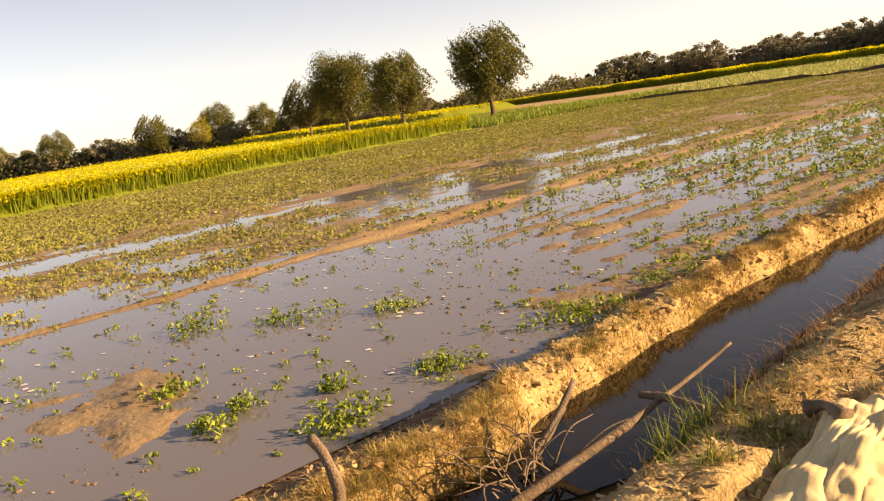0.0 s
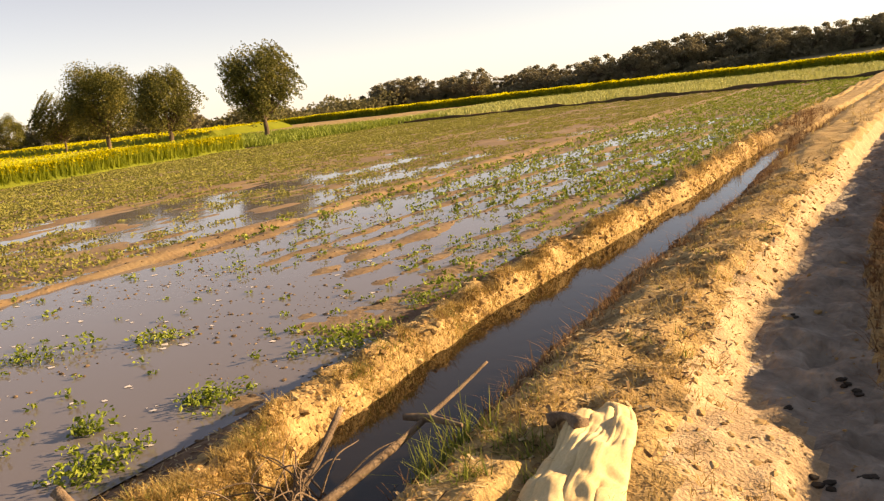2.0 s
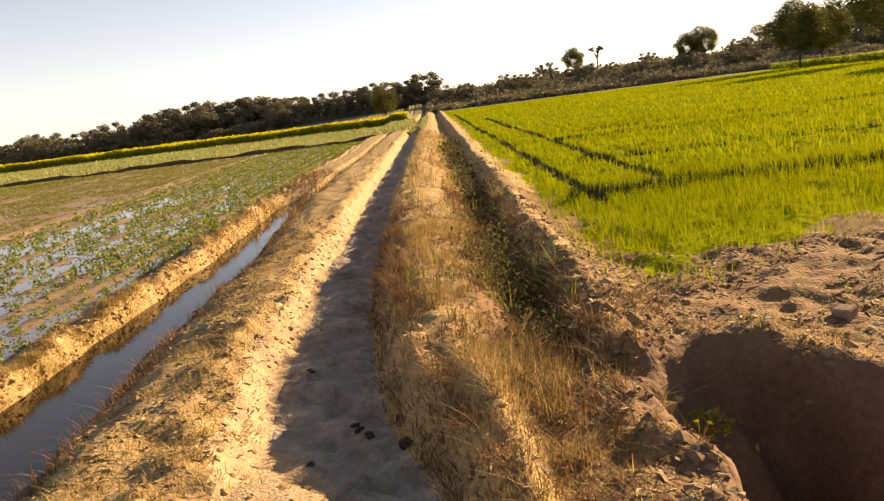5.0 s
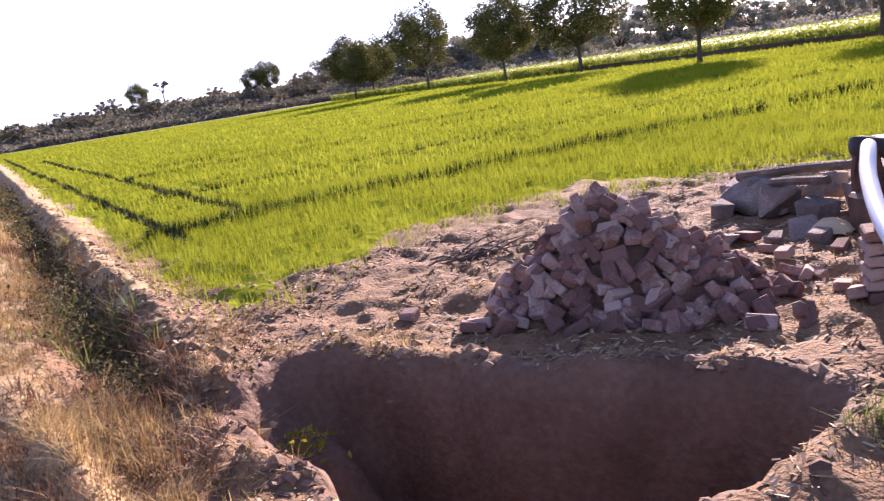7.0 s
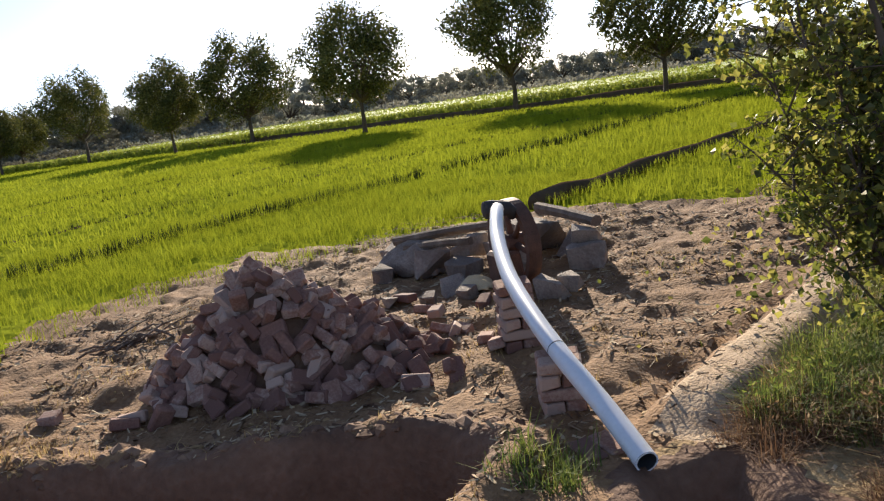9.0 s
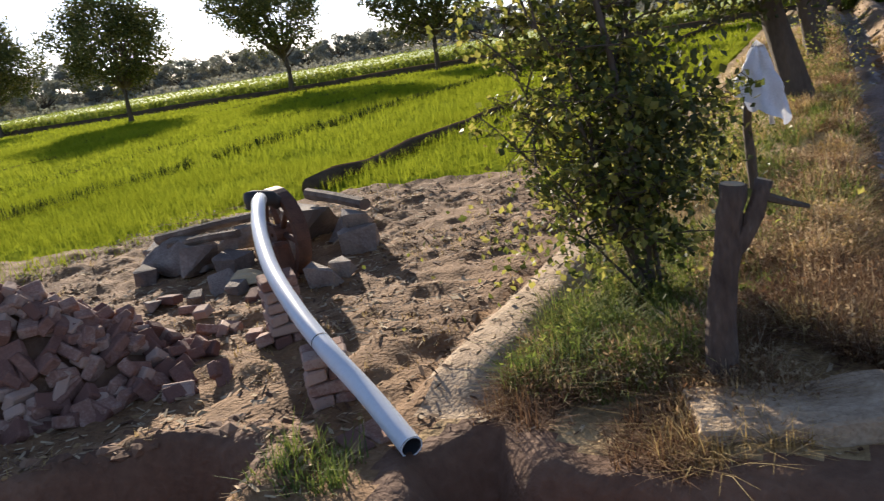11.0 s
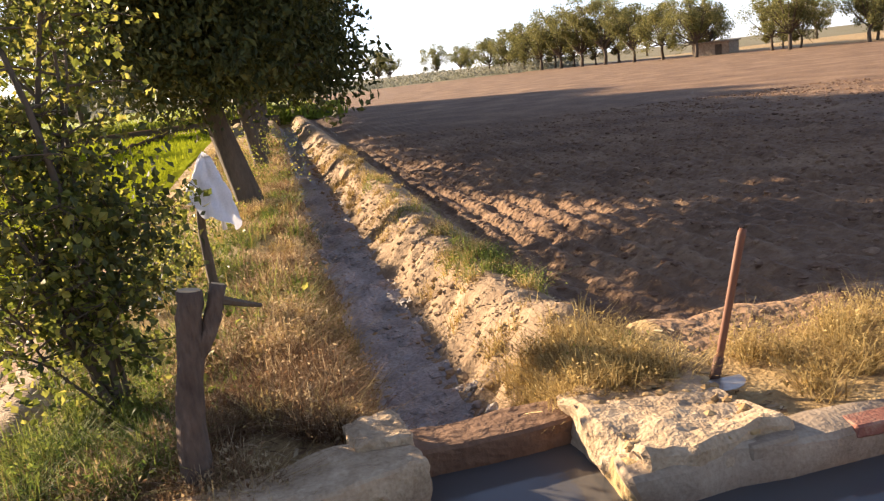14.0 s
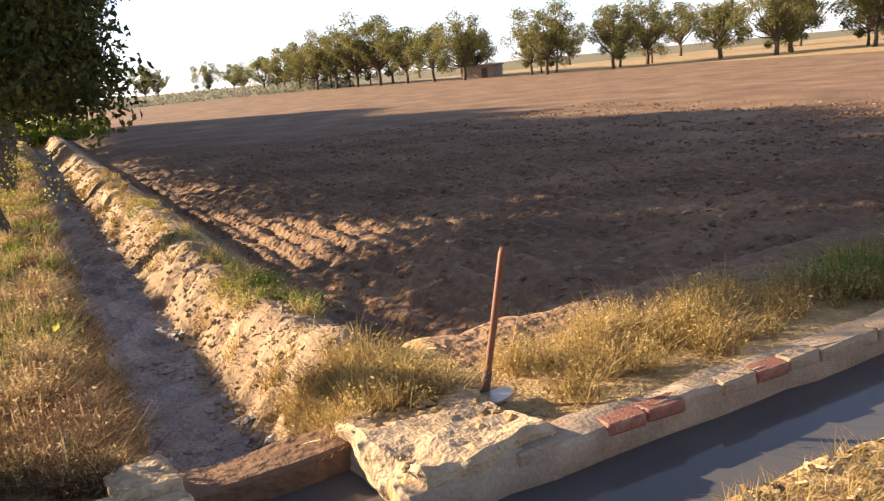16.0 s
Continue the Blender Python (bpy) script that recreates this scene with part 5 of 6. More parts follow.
# bits of straw and mud afloat on the flood water
x, y, r = scatter(5200, -11, -4.2, -1, 11, 145)
ok = (height(x, y) < WATER_FLOOD + 0.005) & (fbm(x, y, 0.8, 3, 2) > 0.02)
x, y = x[ok], y[ok]
s = 0.006 + 0.022 * r.rand(len(x)) ** 3
tagged(fast_mesh("floating_litter", *lumps(np.stack([x, y, np.full(len(x), WATER_FLOOD + 0.001)], 1), s, r, 0.5), MUD_CRUMB), "dark bits of mud and dead plants afloat on the flood", "litter", kind="stuff")

# pale foam flecks on the flood water
x, y, r = scatter(620, -11, -4.4, -1, 9, 141)
ok = (height(x, y) < WATER_FLOOD - 0.01) & (fbm(x, y, 1.5, 2, 0) > -0.1)
x, y = x[ok], y[ok]
n = len(x)
a = r.rand(n, 1) * 0.6 + np.array([[0.3, 1.7, 3.4, 4.8]]) + r.normal(0, 0.2, (n, 4))
d = (0.008 + 0.032 * r.rand(n, 1) ** 3) * (0.6 + 0.8 * r.rand(n, 4))
v = np.stack([x[:, None] + np.cos(a) * d * 1.6, y[:, None] + np.sin(a) * d, np.full((n, 4), WATER_FLOOD + 0.004)], -1)
tagged(fast_mesh("foam", v.reshape(-1, 3), np.arange(n * 4).reshape(n, 4), mixed("foam", (0.5, 0.47, 0.45), (0.65, 0.62, 0.6), 0.1, 0.02, 0.7, 0)), "pale flecks of foam drifting on the flood water", "foam", kind="stuff")

# ---- things in the yard and by the channel ----
BRICK = mixed("brick", (0.15, 0.078, 0.055), (0.235, 0.13, 0.09), 0.12, 0.015, 0.9, 0.6, 0.005, third=(0.37, 0.26, 0.19), object_random=0.75)
MORTAR = mixed("mortar", (0.19, 0.14, 0.09), (0.32, 0.245, 0.165), 0.2, 0.02, 0.95, 0.7, 0.01, third=(0.44, 0.36, 0.25))
STONE = mixed("rubble_stone", (0.11, 0.086, 0.066), (0.20, 0.16, 0.125), 0.2, 0.02, 0.9, 0.8, 0.015, third=(0.34, 0.285, 0.225), object_random=0.4)
PIPE = mixed("pipe_plastic", (0.62, 0.62, 0.60), (0.74, 0.74, 0.72), 0.5, 0.02, 0.35, 0.1, 0.001, spec=0.5)
PIPE_DARK = mixed("pipe_black_bore_shade", (0.03, 0.03, 0.03), (0.06, 0.055, 0.05), 0.2, 0.02, 0.8, 0)
RUST = mixed("rusty_iron", (0.05, 0.03, 0.02), (0.13, 0.07, 0.045), 0.15, 0.01, 0.7, 0.4, 0.002, third=(0.20, 0.11, 0.06), metal=0.4)
STEEL = mixed("worn_steel", (0.30, 0.29, 0.27), (0.52, 0.50, 0.47), 0.1, 0.01, 0.4, 0.2, 0.001, metal=0.7)
HANDLE = mixed("handle_wood", (0.11, 0.042, 0.022), (0.22, 0.095, 0.046), 0.2, 0.01, 0.6, 0.4, 0.002, stretch=(1, 1, 0.2))
PALE_WOOD = mixed("cut_wood", (0.38, 0.27, 0.15), (0.55, 0.42, 0.26), 0.05, 0.006, 0.85, 0.4, 0.002)
DEAD_WOOD = mixed("dead_wood", (0.075, 0.052, 0.035), (0.16, 0.115, 0.078), 0.15, 0.012, 0.9, 1.0, 0.008, third=(0.30, 0.235, 0.17))
STUMP_BARK = mixed("stump_bark", (0.055, 0.036, 0.025), (0.115, 0.08, 0.055), 0.12, 0.02, 0.95, 1.0, 0.016, third=(0.20, 0.142, 0.098), stretch=(1, 1, 0.35))
SACK = mixed("sackcloth", (0.46, 0.35, 0.18), (0.60, 0.48, 0.27), 0.2, 0.008, 0.9, 0.5, 0.003, third=(0.70, 0.59, 0.37), stretch=(1, 0.4, 1))
BAG = mixed("white_bag", (0.50, 0.50, 0.52), (0.66, 0.66, 0.68), 0.15, 0.012, 0.7, 0.4, 0.004, third=(0.76, 0.76, 0.77), translucent=0.2)


def displaced(bm, amount, size, seed):
    for v in bm.verts:
        p = v.co / size + Vector((seed * 3.1, seed * 1.7, seed))
        v.co += noise.noise_vector(p) * amount
    return bm


def rough_box(size, cuts, bevel, amount, scale, seed):
    bm = bmesh.new()
    bmesh.ops.create_cube(bm, size=1.0)
    for v in bm.verts:
        v.co = Vector((v.co.x * size[0], v.co.y * size[1], v.co.z * size[2]))
    if bevel:
        bmesh.ops.bevel(bm, geom=bm.edges[:], offset=bevel, segments=1, affect="EDGES", profile=0.6)
    if cuts:
        bmesh.ops.subdivide_edges(bm, edges=bm.edges[:], cuts=cuts, use_grid_fill=True)
    return displaced(bm, amount, scale, seed)


def brick_mesh(seed, length=0.23):
    bm = rough_box((length, 0.11, 0.07), 0, 0.01, 0.012, 0.08, seed)
    me = bpy.data.meshes.new("brick")
    bm.to_mesh(me)
    bm.free()
    me.materials.append(BRICK)
    return me


COATED = brick_mesh(31)
COATED.materials[0] = MORTAR
BARE = brick_mesh(32)
BARE.materials[0] = mixed("wall_brick", (0.16, 0.065, 0.045), (0.25, 0.105, 0.07), 0.06, 0.012, 0.9, 0.8, 0.006, third=(0.36, 0.24, 0.16), object_random=0.3)
BRICKS = [brick_mesh(k, length) for k, length in enumerate((0.23, 0.22, 0.19, 0.17, 0.15, 0.21, 0.18, 0.13))]


def brick_at(parent, m, which):
    ob = new("brick", BRICKS[which % len(BRICKS)])
    ob.parent = parent
    ob.matrix_basis = m
    return ob


def brick_pile():
    r = random.Random(77)
    pile = tagged(empty("brick_pile", pose(3.85, 4.5, 0)), "heap of broken red-brown bricks on the bare yard", "brick pile")
    along, across = Vector((0.64, -0.77)), Vector((0.77, 0.64))

    def surface(s, w):
        k = math.hypot((s + 0.18) / (1.12 if s > -0.18 else 0.85), w / (0.72 if w > 0 else 0.6))
        return max(0.0, 0.80 * (1 - k ** 1.15))

    n, verts, faces = 22, [], []
    for i in range(n):
        for j in range(n):
            s, w = -1.2 + 2.4 * i / (n - 1), -0.85 + 1.7 * j / (n - 1)
            p = along * s + across * w
            verts.append((p.x, p.y, max(surface(s, w) - 0.11, -0.06)))
    faces = [(i * n + j, (i + 1) * n + j, (i + 1) * n + j + 1, i * n + j + 1) for i in range(n - 1) for j in range(n - 1)]
    fast_mesh("heap_core", verts, faces, DAMP_SHADED, pile, shade=True)["label"] = "brick dust and earth inside the heap"
    placed = 0
    while placed < 300:
        s, w = r.uniform(-1.0, 1.15), r.uniform(-0.66, 0.8)
        z = surface(s, w)
        if z < 0.02 and r.random() < 0.8:
            continue
        if w > 0.25 and r.random() < 0.6:
            continue
        p = along * s + across * w
        m = pose(p.x, p.y, max(z - r.uniform(0.0, 0.07), 0.03), r.uniform(-60, 60), r.uniform(-60, 60), r.uniform(0, 360))
        brick_at(pile, m, r.randrange(8))
        placed += 1
    return pile


brick_pile()
rk = random.Random(12)
for x, y in [(2.6, 5.6), (4.9, 3.9), (5.1, 4.3), (5.3, 4.6), (4.55, 3.3), (4.75, 3.55), (5.5, 5.0), (2.75, 4.9), (5.6, 4.2)]:
    one = tagged(new("brick", BRICKS[rk.randrange(8)]), "single broken brick lying on the yard", "brick", "loose bricks")
    one.matrix_basis = pose(x, y, float(height(x, y)) + 0.03, rk.uniform(-15, 15), rk.uniform(-15, 15), rk.uniform(0, 360))


def brush_heap():
    """Dry twigs and stalks raked together at the edge of the wheat."""
    x, y = 3.93, 6.78
    heap = tagged(empty("brush_heap", pose(x, y, float(height(x, y)))), "small heap of dry brown twigs at the wheat's edge", "brush")
    for k in range(34):
        a, w = rk.uniform(-1.6, 1.6), rk.gauss(0, 0.15)
        c = Vector((w + rk.uniform(-0.12, 0.12), -0.5 * w + rk.uniform(-0.12, 0.12), rk.uniform(0.02, 0.13)))
        d = Vector((math.cos(a), math.sin(a), rk.uniform(-0.15, 0.3))) * rk.uniform(0.1, 0.26)
        v, f = tube([c - d, c + Vector((0, 0, rk.uniform(0.0, 0.03))), c + d], [0.011, 0.009, 0.004], 5, 0.2, rk)
        fast_mesh("twig", v, f, DEAD_WOOD, heap)
    return heap


brush_heap()
# a yellowing weed on the pit's sloping end
r = np.random.RandomState(71)
pts = r.normal(0, 1, (130, 3)) * np.array([0.09, 0.09, 0.04]) + np.array([1.36, 4.64, float(height(1.36, 4.64)) + 0.06])
tagged(fast_mesh("pit_weed", *leaves(pts, np.full(130, 0.05), r, 0.0, 0.6), pale_leaf), "yellowing leafy weed on the sloping end of the pit", "weed")


def pillar(x, y, courses, turn, label):
    z = float(height(x, y)) - 0.02
    ob = tagged(empty("brick_pillar", pose(x, y, z, 0, 0, turn)), label, "pillar", "pipe supports")
    for c in range(courses):
        for k in (-1, 1):
            jig = rk.uniform(-0.008, 0.008)
            m = pose(k * 0.06 + jig, jig, 0.037 + 0.075 * c, 0, 0, 90) if c % 2 else pose(jig, k * 0.06, 0.037 + 0.075 * c, 0, 0, rk.uniform(-4, 4))
            brick_at(ob, m, 0)
    return ob


pillar(4.66, 3.2, 6, 50, "low stack of weathered bricks propping the pipe")
pillar(3.93, 2.43, 4, 40, "low stack of red bricks propping the pipe")
pillar(3.5, 1.98, 1, 60, "two bricks propping the pipe's mouth")


def smooth_line(points, steps):
    """Points along a Catmull-Rom curve."""
    p = [Vector(q) for q in points]
    p = [p[0] * 2 - p[1]] + p + [p[-1] * 2 - p[-2]]
    out = []
    for i in range(1, len(p) - 2):
        for k in range(steps):
            t = k / steps
            a, b, c, d = p[i - 1:i + 3]
            out.append(0.5 * (2 * b + (c - a) * t + (2 * a - 5 * b + 4 * c - d) * t * t + (3 * b - a - 3 * c + d) * t ** 3))
    return out + [p[-2]]


def discharge_pipe():
    ob = tagged(empty("discharge_pipe", pose(3.4, 1.71, 0)), "long white plastic pipe sloping from the pump to the canal", "pipe")
    line = [(3.38, 1.68, 0.10), (3.64, 2.02, 0.21), (3.86, 2.35, 0.33), (4.17, 2.73, 0.44), (4.57, 3.15, 0.55), (5.05, 3.56, 0.68), (5.45, 3.84, 0.78), (5.75, 4.05, 0.76)]
    pts = [q - Vector((3.4, 1.71, 0)) for q in smooth_line(line, 6)]
    n = len(pts)
    v, f = tube(pts, [0.052] * n, 20, cap=False)
    fast_mesh("pipe_wall", v, f, PIPE, ob, shade=True)
    # bore coloured near black, so the shade inside the mouth is painted
    v, f = tube(pts[:8], [0.045] * 8, 20, cap=False)
    v2, f2 = tube([pts[7], pts[8]], [0.045, 0.001], 20, cap=False)
    fast_mesh("pipe_bore", *join([(v, f), (v2, f2)]), PIPE_DARK, ob, shade=True)["label"] = "inside of the pipe's mouth, coloured dark for its shade"
    # thick lip closing wall and bore
    v1, _ = tube(pts[:2], [0.0522, 0.0522], 20, cap=False)
    v2, _ = tube(pts[:2], [0.0448, 0.0448], 20, cap=False)
    lip = np.concatenate([v1[:20], v2[:20]]) + np.array((pts[0] - pts[1]).normalized()) * 0.002
    fast_mesh("pipe_lip", lip, np.array([(k, (k + 1) % 20, 20 + (k + 1) % 20, 20 + k) for k in range(20)]), PIPE, ob)
    for k in (13,):
        v, f = tube([pts[k] - (pts[k + 1] - pts[k]).normalized() * 0.004, pts[k] + (pts[k + 1] - pts[k]).normalized() * 0.004], [0.053, 0.053], 20, cap=False)
        fast_mesh("joint_band", v, f, PIPE_DARK, ob, shade=True)["label"] = "dark band round a pipe joint"
    return ob


discharge_pipe()


def ring(r_in, r_out, half, segs=36):
    """A rim with flat sides, its axis along y."""
    v, f = [], []
    for i in range(segs):
        a = 2 * math.pi * i / segs
        for rad, yy in ((r_out, -half), (r_out, half), (r_in, half), (r_in, -half)):
            v.append((rad * math.cos(a), yy, rad * math.sin(a)))
    for i in range(segs):
        j = (i + 1) % segs
        for k in range(4):
            f.append((i * 4 + k, i * 4 + (k + 1) % 4, j * 4 + (k + 1) % 4, j * 4 + k))
    return np.array(v), np.array(f)


def pump_wheel():
    z = float(height(6.12, 4.18))
    ob = tagged(empty("pump_flywheel", pose(6.12, 4.18, z + 0.02, 0, 6, 62)), "rusty iron pump flywheel with spokes standing among rubble", "flywheel")
    v, f = ring(0.335, 0.39, 0.06)
    fast_mesh("rim", v + np.array([0, 0, 0.40]), f, RUST, ob)
    v, f = ring(0.02, 0.08, 0.09, 16)
    fast_mesh("hub", v + np.array([0, 0, 0.40]), f, RUST, ob)
    for k in range(6):
        a = math.pi * k / 3 + 0.3
        c, s = math.cos(a), math.sin(a)
        v, f = tube([(0.07 * c, 0, 0.4 + 0.07 * s), (0.32 * c, 0, 0.4 + 0.32 * s)], [0.03, 0.022], 8)
        fast_mesh("spoke", v, f, RUST, ob, shade=True)
    part("pump_body", rough_box((0.42, 0.16, 0.36), 1, 0.03, 0.02, 0.2, 3), RUST, ob).matrix_basis = pose(0, 0.12, 0.17)
    v, f = tube([(-0.24, 0.32, 0.74), (-0.24, 0.26, 0.74), (-0.24, 0.12, 0.72), (-0.2, 0.05, 0.66)], [0.075, 0.075, 0.06, 0.055], 14)
    fast_mesh("elbow", v, f, PIPE_DARK, ob, shade=True)["label"] = "black elbow joining the pipe"
    return ob


pump_wheel()

ROCKS = []
for k in range(6):
    bm = bmesh.new()
    rr = random.Random(40 + k)
    for i in range(15):
        bm.verts.new((rr.choice((-1, 1)) * rr.uniform(0.09, 0.18), rr.choice((-1, 1)) * rr.uniform(0.06, 0.13), rr.choice((-1, 1)) * rr.uniform(0.07, 0.105)))
    hull = bmesh.ops.convex_hull(bm, input=bm.verts[:])
    bmesh.ops.delete(bm, geom=[q for q in hull["geom_interior"] if isinstance(q, bmesh.types.BMVert)], context="VERTS")
    me = bpy.data.meshes.new("rubble_block")
    bm.to_mesh(me)
    bm.free()
    me.materials.append(STONE)
    ROCKS.append(me)
for x, y, z, s, tn, k in [(7.05, 4.0, 0.08, 1.5, 20, 0), (7.3, 4.3, 0.1, 1.2, 70, 1), (6.35, 5.0, 0.06, 1.2, 10, 2), (6.4, 5.45, 0.1, 1.5, 40, 3), (6.6, 5.75, 0.1, 1.4, 80, 4), (6.7, 6.1, 0.08, 1.2, 110, 5), (6.2, 5.9, 0.05, 0.9, 30, 0),
                           (6.7, 5.2, 0.24, 1.2, 0, 1), (6.75, 4.7, 0.12, 1.6, 55, 2), (7.5, 4.8, 0.15, 1.8, 15, 3), (7.7, 5.2, 0.12, 1.5, 65, 4), (5.95, 3.75, 0.04, 1.0, 100, 5), (6.2, 3.7, 0.05, 0.8, 10, 0), (5.9, 4.75, 0.05, 0.8, 140, 1),
                           (5.75, 4.5, 0.03, 0.6, 10, 2), (5.4, 5.1, 0.02, 0.5, 60, 3), (5.55, 4.75, 0.02, 0.5, 30, 4), (7.0, 4.0, 0.26, 0.9, 120, 5), (6.9, 6.5, 0.05, 0.7, 15, 2)]:
    ob = tagged(new("rubble_block", ROCKS[k]), "grey broken stone block heaped beside the pump", "rubble", "rubble round the pump")
    ob.matrix_basis = pose(x, y, z, rk.uniform(-10, 10), rk.uniform(-10, 10), tn) @ Matrix.Scale(s, 4)
for a, b, rad in [((6.5, 6.0, 0.3), (6.85, 4.75, 0.42), 0.05), ((6.45, 5.8, 0.24), (6.4, 4.9, 0.34), 0.045), ((7.6, 4.9, 0.42), (6.95, 3.85, 0.40), 0.06)]:
    v, f = tube([a, tuple((p + q) / 2 + 0.01 for p, q in zip(a, b)), b], [rad, rad * 0.9, rad * 0.95], 8, 0.2, rk)
    tagged(fast_mesh("wooden_beam", v, f, DEAD_WOOD), "weathered round beam laid across the rubble", "beam", "beams on the rubble")


def draped(name, label, spots, mat, category, size, n=34):
    """Cloth over a lump: spots gives the height above ground at (s, t) in 0..1."""
    V = []
    for i in range(n):
        for j in range(n):
            x, y, dz = spots(i / (n - 1), j / (n - 1))
            V.append((x, y, dz))
    V = np.array(V)
    V[:, 2] += height(V[:, 0], V[:, 1])
    F = [(i * n + j, (i + 1) * n + j, (i + 1) * n + j + 1, i * n + j + 1) for i in range(n - 1) for j in range(n - 1)]
    ob = fast_mesh(name, V, F, mat, shade=True)
    solid = ob.modifiers.new("thickness", "SOLIDIFY")
    solid.thickness = 0.006
    return tagged(ob, label, category)


def sack_shape(s, t):
    a, b = Vector((-1.62, 3.62)), Vector((-1.14, 2.35))
    side = Vector((0.96, 0.28))
    wide = 0.13 + 0.13 * t
    p = a.lerp(b, t) + side * (s - 0.5) * 2 * wide + side * 0.05 * math.sin(5 * t + 1)
    k = max(0.0, 1 - (2 * s - 1) ** 2)
    n1 = noise.noise(Vector((s * 3.0, t * 2.2, 4.0)))
    n2 = noise.noise(Vector((s * 6.0 + 2 * t, t * 4.0, 1.0)))
    # broad facets broken by creases that run out from the gathered end
    crease = 1 - min(1.0, 3.2 * abs(noise.noise(Vector((s * 3.4 - 0.8 * t, t * 1.5, 7.0)))))
    fine = 1 - min(1.0, 3.0 * abs(noise.noise(Vector((s * 8.0 + 3 * t, t * 2.6, 2.0)))))
    lift = k ** 0.45 * min(1.0, 0.35 + 5 * t)
    return p.x + 0.012 * n2, p.y + 0.02 * n1, 0.014 + lift * (0.055 + 0.024 * n1 + 0.008 * n2 - 0.013 * crease ** 2 + 0.006 * fine)


sack = draped("sack", "crumpled cream cloth sack lying on the canal bank", sack_shape, SACK, "sack", 1, 100)
# gathered dark brown neck, pinched in the middle
neck = smooth_line([(-1.5, 3.2, 0.17), (-1.57, 3.23, 0.19), (-1.64, 3.27, 0.17), (-1.7, 3.28, 0.14)], 5)
fast_mesh("tied_neck", *tube(neck, np.interp(np.linspace(0, 1, len(neck)), [0, 0.45, 0.6, 1], [0.045, 0.018, 0.02, 0.04]), 14, 0.35, rk), DEAD_WOOD, sack, shade=True)["label"] = "dark brown neck of the sack"
draped("torn_sack", "dusty pale sack crumpled beside the pump", lambda s, t: (5.85 + 0.3 * s, 4.35 + 0.4 * t, 0.02 + 0.07 * math.sin(math.pi * s) ** 0.6 * math.sin(math.pi * t) ** 0.6 + 0.01 * math.sin(20 * s + 9 * t)), SACK, "sack", 1, 18)
draped("tarpaulin", "pale dusty tarpaulin thrown over the rubble", lambda s, t: (6.3 + 0.5 * s, 5.3 + 0.9 * t, 0.03 + 0.32 * math.sin(math.pi * s) ** 0.5 * math.sin(math.pi * t) ** 0.5 + 0.02 * math.sin(17 * s + 11 * t)), STONE, "tarpaulin", 1, 20)


def dead_branch():
    ob = tagged(empty("dead_branch", pose(-2.5, 2.6, 0)), "bare fallen branch with tangled roots lying across the canal", "branch")
    o = Vector((-2.5, 2.6, 0))
    r = random.Random(4)

    def stick(name, pts, radii, sides=8):
        v, f = tube([Vector(p) - o for p in smooth_line(pts, 5)], np.interp(np.linspace(0, 1, 5 * (len(pts) - 1) + 1), np.linspace(0, 1, len(radii)), radii), sides, 0.15, r)
        return fast_mesh(name, v, f, DEAD_WOOD, ob, shade=True)

    stick("limb", [(-2.6, 2.2, -0.16), (-2.53, 2.55, -0.08), (-2.5, 3.0, -0.02), (-2.5, 3.31, 0.02), (-2.46, 3.6, 0.09), (-2.43, 3.86, 0.16)], [0.03, 0.024, 0.014, 0.008])
    stick("side_limb", [(-2.62, 3.26, 0.03), (-2.5, 3.29, 0.03), (-2.36, 3.25, 0.05), (-2.2, 3.22, 0.06)], [0.02, 0.026, 0.018, 0.012])
    stick("side_limb", [(-2.78, 2.5, -0.16), (-2.8, 2.75, -0.02), (-2.83, 3.0, 0.16)], [0.026, 0.022, 0.016])
    for k in range(30):
        a = Vector((-2.68 + r.uniform(-0.08, 0.1), 2.42 + r.uniform(-0.2, 0.2), -0.13))
        d = Vector((r.uniform(-0.42, 0.3), r.uniform(-0.42, 0.5), r.uniform(0.05, 0.28)))
        mid = a + d * 0.5 + Vector((r.uniform(-0.08, 0.08), r.uniform(-0.08, 0.08), r.uniform(0.02, 0.12)))
        stick("twig", [a, mid, a + d], [0.007, 0.0045, 0.002], 5)
    return ob


dead_branch()
v, f = tube(smooth_line([(-3.02, 1.5, -0.05), (-3.0, 1.6, 0.05), (-3.12, 1.63, 0.2), (-3.22, 1.62, 0.28)], 4), [0.03] * 7 + [0.026] * 6, 8, 0.2, rk)
tagged(fast_mesh("broken_stick", v, f, DEAD_WOOD, shade=True), "short broken stick poking out of the canal bank", "stick")


